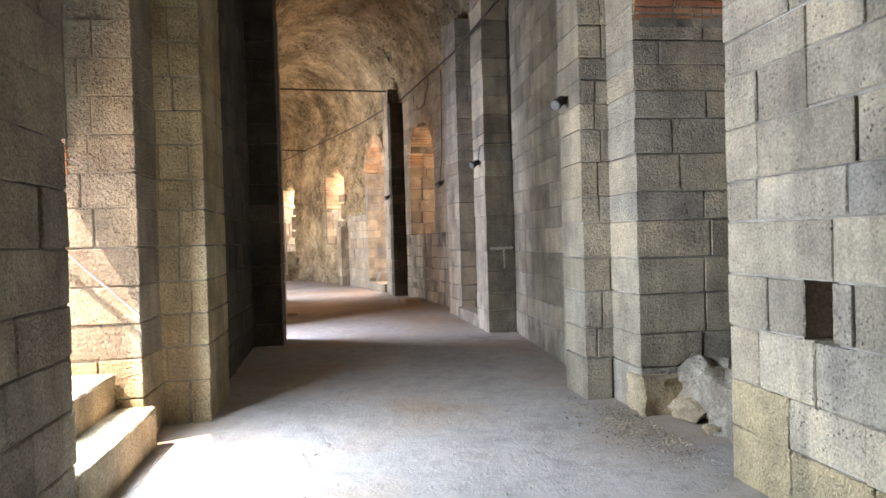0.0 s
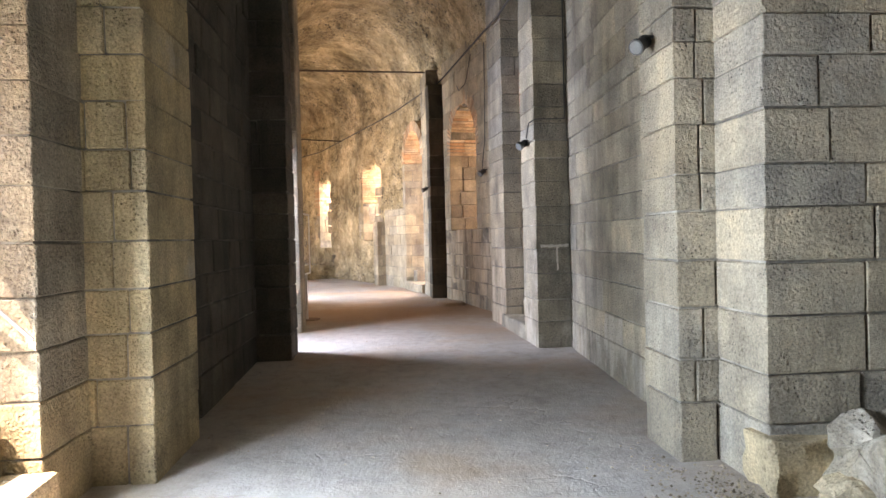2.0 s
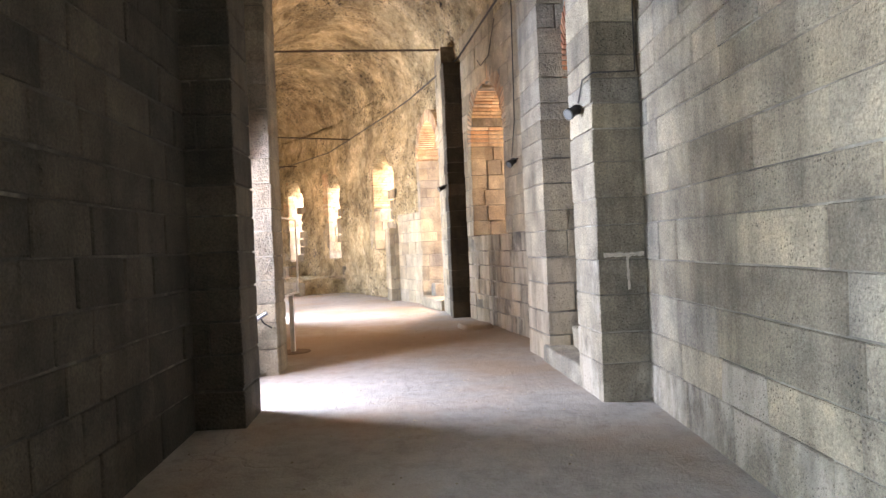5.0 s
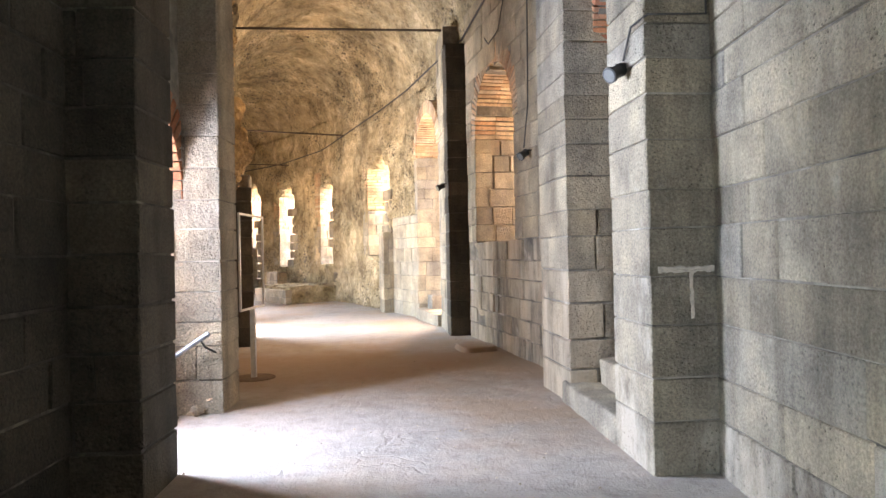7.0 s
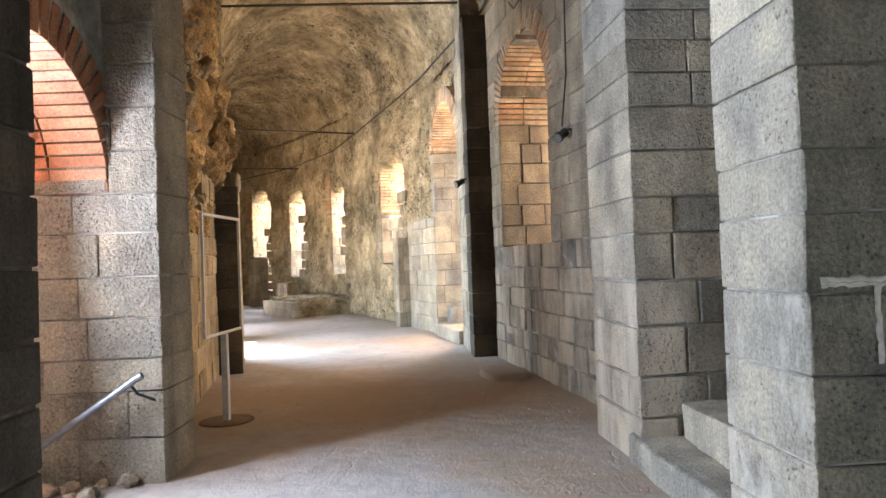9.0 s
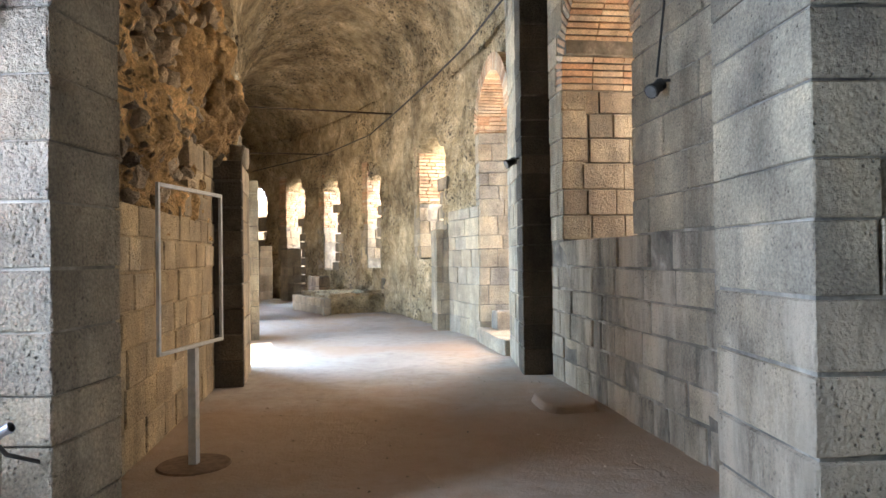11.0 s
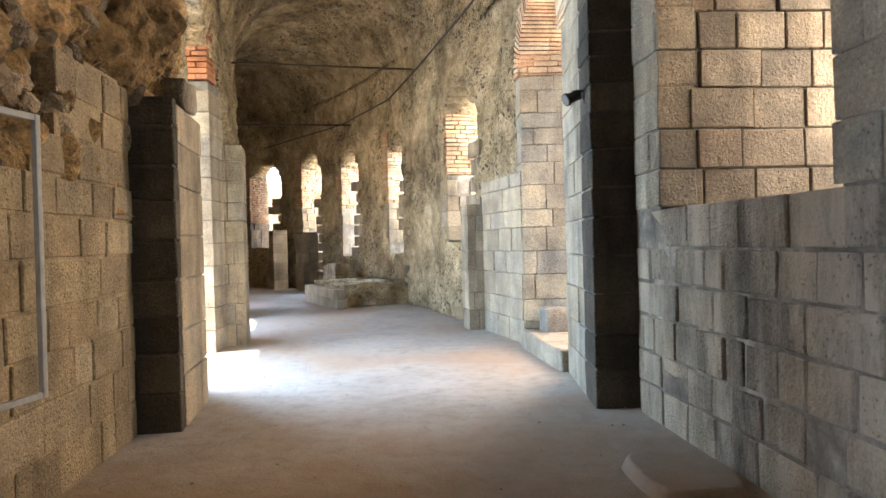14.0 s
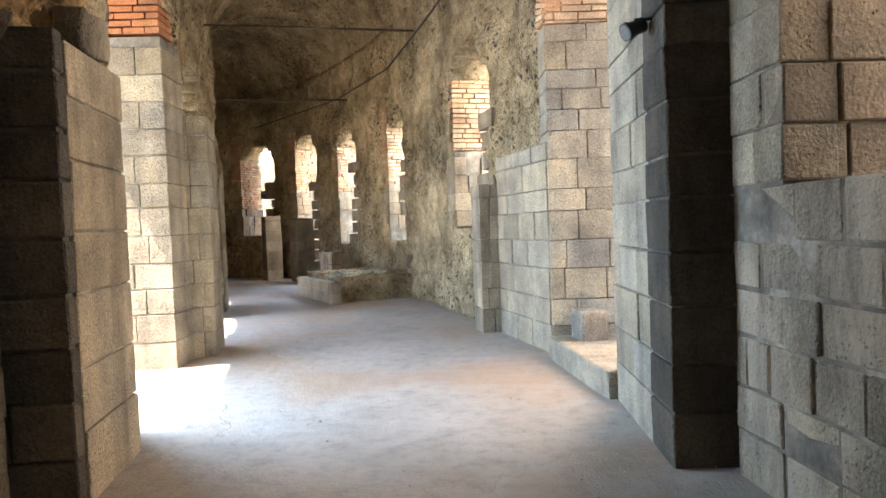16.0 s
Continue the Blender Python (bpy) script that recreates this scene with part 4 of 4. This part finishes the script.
def floodlight(at, aim, wall_side, label):
    """A small spotlight on a bracket. wall_side: the unit vector from the wall."""
    root = new("floodlight")
    root.location = at
    bpy.context.view_layer.update()
    tagged(root, label, "floodlight", "gallery floodlights")
    way = Vector(aim).normalized()
    turn = way.to_track_quat("Z", "Y").to_matrix().to_4x4() @ Matrix.Diagonal((0.78, 0.78, 0.78, 1))
    b = bmesh.new()
    bmesh.ops.create_cone(b, cap_ends=True, segments=20, radius1=0.045, radius2=0.068, depth=0.17, matrix=turn)
    part("housing", b, MAT_BLACK, root)
    b = bmesh.new()
    bmesh.ops.create_cone(b, cap_ends=True, segments=20, radius1=0.074, radius2=0.074, depth=0.03, matrix=turn @ Matrix.Translation((0, 0, 0.09)))
    part("rim", b, MAT_BLACK, root)
    b = bmesh.new()
    bmesh.ops.create_cone(b, cap_ends=True, segments=20, radius1=0.06, radius2=0.06, depth=0.004, matrix=turn @ Matrix.Translation((0, 0, 0.107)))
    part("lens", b, MAT_GLASS_DARK, root, "pale glass lens")
    for k in range(3):
        b = bmesh.new()
        bmesh.ops.create_cone(b, cap_ends=True, segments=20, radius1=0.062, radius2=0.062, depth=0.006, matrix=turn @ Matrix.Translation((0, 0, -0.03 - 0.02 * k)))
        part("cooling_fin", b, MAT_BLACK, root)
    w = Vector(wall_side)
    tube("bracket", [tuple(-w * 0.10 + Vector((0, 0, 0.05))), tuple(Vector((0, 0, 0.05))), (0, 0, 0)], 0.012, MAT_BLACK, root)
    return root


floodlight((2.17, 6.5, 2.83), (-0.75, -0.55, -0.5), (-1, 0, 0), "small black floodlight bracketed to the pilaster, aimed down the gallery")
floodlight((2.20, 11.0, 2.74), (-0.8, -0.45, -0.45), (-1, 0, 0), "small black floodlight on the smeared pilaster, aimed down")
floodlight((2.20, 15.08, 2.76), (-0.7, -0.5, -0.55), (-1, 0, 0), "small black floodlight on the wall below a hanging cable")
floodlight((1.25, 18.62, 2.70), (-0.85, -0.35, -0.4), (-1, 0, 0), "small black floodlight beside the tall opening")
MAT_IRON = plain("rusty_iron", (0.10, 0.075, 0.055), 0.75, 0.4)
tube("tie_rod", [(-2.75, 19.05, 5.78), (1.9, 18.95, 5.66)], 0.022, MAT_IRON, None, "thin dark iron tie rod across the vault", "tie rod")
tube("tie_rod", [(-5.1, 25.4, 5.12), (-1.3, 26.5, 5.05)], 0.020, MAT_IRON, None, "thin dark iron tie rod across the far vault", "tie rod")
tube("tie_rod", [(-8.0, 30.6, 4.9), (-3.9, 31.8, 4.9)], 0.020, MAT_IRON, None, "thin dark iron tie rod deep in the gallery", "tie rod")
tube("cable", [(2.16, 6.0, 4.52), (2.16, 9.0, 4.70), (2.12, 12.4, 4.95), (1.66, 18.4, 5.32), (1.18, 20.0, 5.30), (0.62, 21.95, 5.27), (0.0, 23.6, 5.22), (-1.15, 26.5, 5.15), (-2.3, 29.1, 5.02),
                (-4.2, 31.9, 4.95), (-7.9, 35.5, 4.9)], 0.018, MAT_BLACK, None, "black cable strung along the top of the wall", "cable")
tube("cable", [(2.20, 15.08, 2.84), (2.26, 15.06, 3.4), (2.28, 15.02, 5.3)], 0.009, MAT_BLACK, None, "thin black cable hanging to a floodlight", "cable")
tube("cable", [(2.25, 11.0, 2.82), (2.25, 10.82, 3.0), (2.30, 10.63, 3.02), (2.70, 10.65, 3.03), (2.70, 10.64, 5.2)], 0.008, MAT_BLACK, None, "thin black cable clipped round the pilaster", "cable")
tube("cable", [(2.12, 15.9, 5.3), (2.05, 16.3, 4.8), (1.96, 16.8, 4.74), (1.92, 17.0, 4.9)], 0.008, MAT_BLACK, None, "thin black cable looping over the filled window", "cable")


def handrail():
    root = new("handrail")
    root.location = (-1.5, 12.6, 0.6)
    bpy.context.view_layer.update()
    tagged(root, "sloping galvanised tube handrail beside the stair opening", "handrail")
    tube("rail", [(-1.1, 0.02, -0.76), (0.28, 0.02, 0.16), (0.32, 0.02, 0.18)], 0.024, MAT_STEEL, root)
    tube("wall_bracket", [(0.24, 0.02, 0.12), (0.27, 0.06, 0.05), (0.33, 0.19, -0.02)], 0.010, MAT_BLACK, root)
    return root


handrail()


def entrance_rail():
    root = new("handrail")
    root.location = (-1.6, 5.6, 0.98)
    bpy.context.view_layer.update()
    tagged(root, "thin sloping grey handrail on the sunlit jamb", "handrail")
    tube("rail", [(-0.9, 0, 0.87), (0, 0, 0)], 0.012, MAT_STEEL, root)
    for x in (-0.12, -0.78):
        tube("wall_bracket", [(x, 0, -x * 0.967 - 0.01), (x, 0.07, -x * 0.967 - 0.03)], 0.007, MAT_BLACK, root)


entrance_rail()

# ---- far end ----
plat = step_block("low rubble platform with a broken top", -1.15, 1.15, -1.0, 1.0, 0, 0.55, 0, MAT_RUBBLE, jitter=0.10, name="stone_platform", category="platform", cuts=9, seed=9.0)
plat.matrix_world = pose(-3.0, 29.15, -0.02, 0, 0, 123.0)
plat2 = pier("platform_front", "pale squared stones facing the platform", (-3.08, 27.42), (-4.55, 29.72), -1, 0.22, 0.44, [0, 0.22, 0.44], seed=61, lens=(0.3, 0.6))
plat2["category"] = "platform"
FAR_PTS = [Vector(p) for p in FAR]


def far_at(u):
    for a, b in zip(FAR_PTS, FAR_PTS[1:]):
        L = (b - a).length
        w = (b - a) / L
        if u <= L:
            return a + w * u, Vector((w.y, -w.x))
        u -= L
    return b, Vector((w.y, -w.x))


for k, (u0, u1, zb, sp, ri) in enumerate(OPEN_FAR[1:]):
    p, n = far_at(u1 - 0.06)
    w = Vector((-n.y, n.x))
    e = p + n * 1.1
    zs = (2.75, 2.5, 2.55, 2.7, 2.3)[k]
    q = p - n * 0.02
    j = pier("window_jamb_%d" % (k + 1), "pale squared jamb stones of an arched window", tuple(q), tuple(e), -1, 0.5, zs, courses(70 + k, 0.25, 0.33), MAT_LAVA, z0=zb, seed=70 + k, lens=(0.25, 0.55), wander=0.05)
    masonry(j, tuple(q), tuple(e), -1, 0.4, zs, sp + ri + 0.1, courses(80 + k, 0.075, 0.09), MAT_BRICK_PALE, lens=(0.2, 0.36), name="brick", seed=80 + k, wander=0.02, gap=0.014)
    # stones that step into the opening on its near side
    p0, n0 = far_at(u0 + 0.02)
    for i, z in enumerate(courses(90 + k, 0.27, 0.34)[:9]):
        if zb + z > sp - 0.6:
            break
        reach = random.Random(k * 31 + i).uniform(0.15, 0.6)
        m = p0 + w * (reach / 2 - 0.1) + n0 * 0.22
        lay(j, "stone_block", reach + 0.2, 0.42, 0.27, Matrix.Translation((m.x, m.y, zb + z + 0.14)) @ pose(0, 0, 0, 0, 0, math.degrees(math.atan2(w.y, w.x))), MAT_LAVA)
for k in (0, 1, 2, 3):
    u0, u1, zb, sp, ri = OPEN_FAR[k + 1]
    p, n = far_at((u0 + u1) / 2)
    w = Vector((-n.y, n.x))
    a, e = p + n * 1.25 - w * 0.7, p + w * 0.55 + n * 0.3
    sky_lamp(a.x, a.y, 3.0, (e.x, e.y, 2.6), 0.9, 2.4, 20).data.color = (1.0, 0.94, 0.84)
# sky light that falls in over two window heads
for k in (1, 2):
    u0, u1, zb, sp, ri = OPEN_FAR[k + 1]
    p, n = far_at((u0 + u1) / 2)
    a, e = p + n * 1.7, p - n * 1.6
    sky_lamp(a.x, a.y, 5.0, (e.x, e.y, 0.4), 1.0, 0.5, 60)
# outer wall beyond the windows
OUT = []
for u in (6.0, 9.0, 12.0, 15.0, 18.0, 20.5, 24.5):
    p, n = far_at(u)
    OUT.append(tuple(p + n * 5.6))
tagged(sheet("wall_outer", OUT, 1, 0, 4.4, 0.5, MAT_WARM, cell=0.4, rough=0.05), "sunlit pale masonry wall outside the windows", "wall", kind="structure")
pier("pier_far_1", "short pale stone pier by the far wall", (-6.0, 33.5), (-5.6, 33.9), -1, 0.5, 1.9, COURSES_LEFT, seed=62)
pier("pier_far_2", "short pale stone pier deep in the gallery", (-7.3, 34.4), (-6.9, 34.7), -1, 0.5, 2.0, COURSES_LEFT, seed=63)
pier("pier_far_3", "dark squared blocks beside the platform", (-1.95, 28.6), (-1.55, 28.45), -1, 0.5, 0.95, COURSES_LEFT, seed=64, material=MAT_DARK)
pier("pier_far_4", "pale low wall of squared blocks behind the platform", (-3.3, 31.0), (-2.5, 29.9), -1, 0.5, 1.75, COURSES_LEFT, seed=65)
pier("pier_far_5", "dark squared blocks behind the platform", (-4.7, 31.3), (-4.2, 30.7), -1, 0.4, 0.95, COURSES_LEFT, seed=66, material=MAT_DARK)
pier("pier_left_4", "pale pier between tall broken arches", (-5.15, 26.6), (-5.7, 26.4), 1, 0.9, 2.9, LFT, seed=67)

step_block("dark broken block resting on top of the stub", -0.2, 0.2, -0.17, 0.17, 0, 0.27, 0, MAT_DARK, jitter=0.04, name="broken_block", category="stone", seed=22.0).matrix_world = pose(-2.3, 18.2, 2.64, 0, 0, 11)
# overhanging mass of rubble above the stub
b = bmesh.new()
bmesh.ops.create_icosphere(b, subdivisions=5, radius=1.0)
for v in b.verts:
    p = Vector((v.co.x * 0.5, v.co.y * 0.75, v.co.z * 0.8))
    p += v.co * (noise.fractal(p * 2.2, 1.0, 2.0, 5) * 0.18 + noise.noise(p * 9) * 0.05)
    v.co = p
lump = thing_mesh("rubble_overhang", b, MAT_RUBBLE_BROWN, "dark overhanging mass of broken rubble masonry", "masonry", "structure")
lump.matrix_world = pose(-2.52, 17.75, 3.45, 0, 0, 12)

# lumps that stand out of the broken rubble wall over the buff courses
rng = random.Random(404)
seed_bm = bmesh.new()
bmesh.ops.create_icosphere(seed_bm, subdivisions=2, radius=1.0)
ball = [v.co.copy() for v in seed_bm.verts]
ball_faces = [[v.index for v in f.verts] for f in seed_bm.faces]
seed_bm.free()
verts, faces = [], []
ra, rb = Vector((-1.56, 13.3, 0)), Vector((-2.46, 18.3, 0))
for k in range(420):
    u = rng.random()
    c = ra.lerp(rb, u)
    c.z = rng.uniform(1.85, 5.3)
    if c.z < 2.2 and u < 0.6 and rng.random() < 0.5:
        continue
    c += Vector((rng.uniform(-0.10, 0.02), 0, 0))
    size = rng.uniform(0.035, 0.115) * (1.25 if u > 0.75 else 1.0)
    stretch = Vector((rng.uniform(0.6, 1.1), rng.uniform(0.8, 1.6), rng.uniform(0.6, 1.1)))
    spin = pose(0, 0, 0, rng.uniform(-40, 40), rng.uniform(-40, 40), rng.uniform(0, 90))
    o = len(verts)
    for q in ball:
        d = 1.0 + noise.noise(q * 1.3 + Vector((k, k * 2.0, 0))) * 0.5 + noise.noise(q * 3.5 + Vector((0, k, k))) * 0.2
        verts.append(c + spin @ Vector((q.x * stretch.x, q.y * stretch.y, q.z * stretch.z)) * (size * d))
    faces += [[o + i for i in f] for f in ball_faces]
tagged(new("rubble_lumps", mesh_of("rubble_lumps", verts, faces, MAT_LUMP)), "brown lava stones standing out of broken mortar", "rubble", kind="stuff")

# stones past the first 290 of a wall, joined
for (pname, mname), (parent, material, items) in REST.items():
    verts, faces = [], []
    for me, m in items:
        o = len(verts)
        verts += [m @ v.co for v in me.vertices]
        faces += [[o + i for i in p.vertices] for p in me.polygons]
    ob = new("stone_courses", mesh_of("stone_courses", verts, faces, material))
    ob.parent = parent
    ob.matrix_parent_inverse = parent.matrix_world.inverted()
    tagged(ob, kind="stuff")
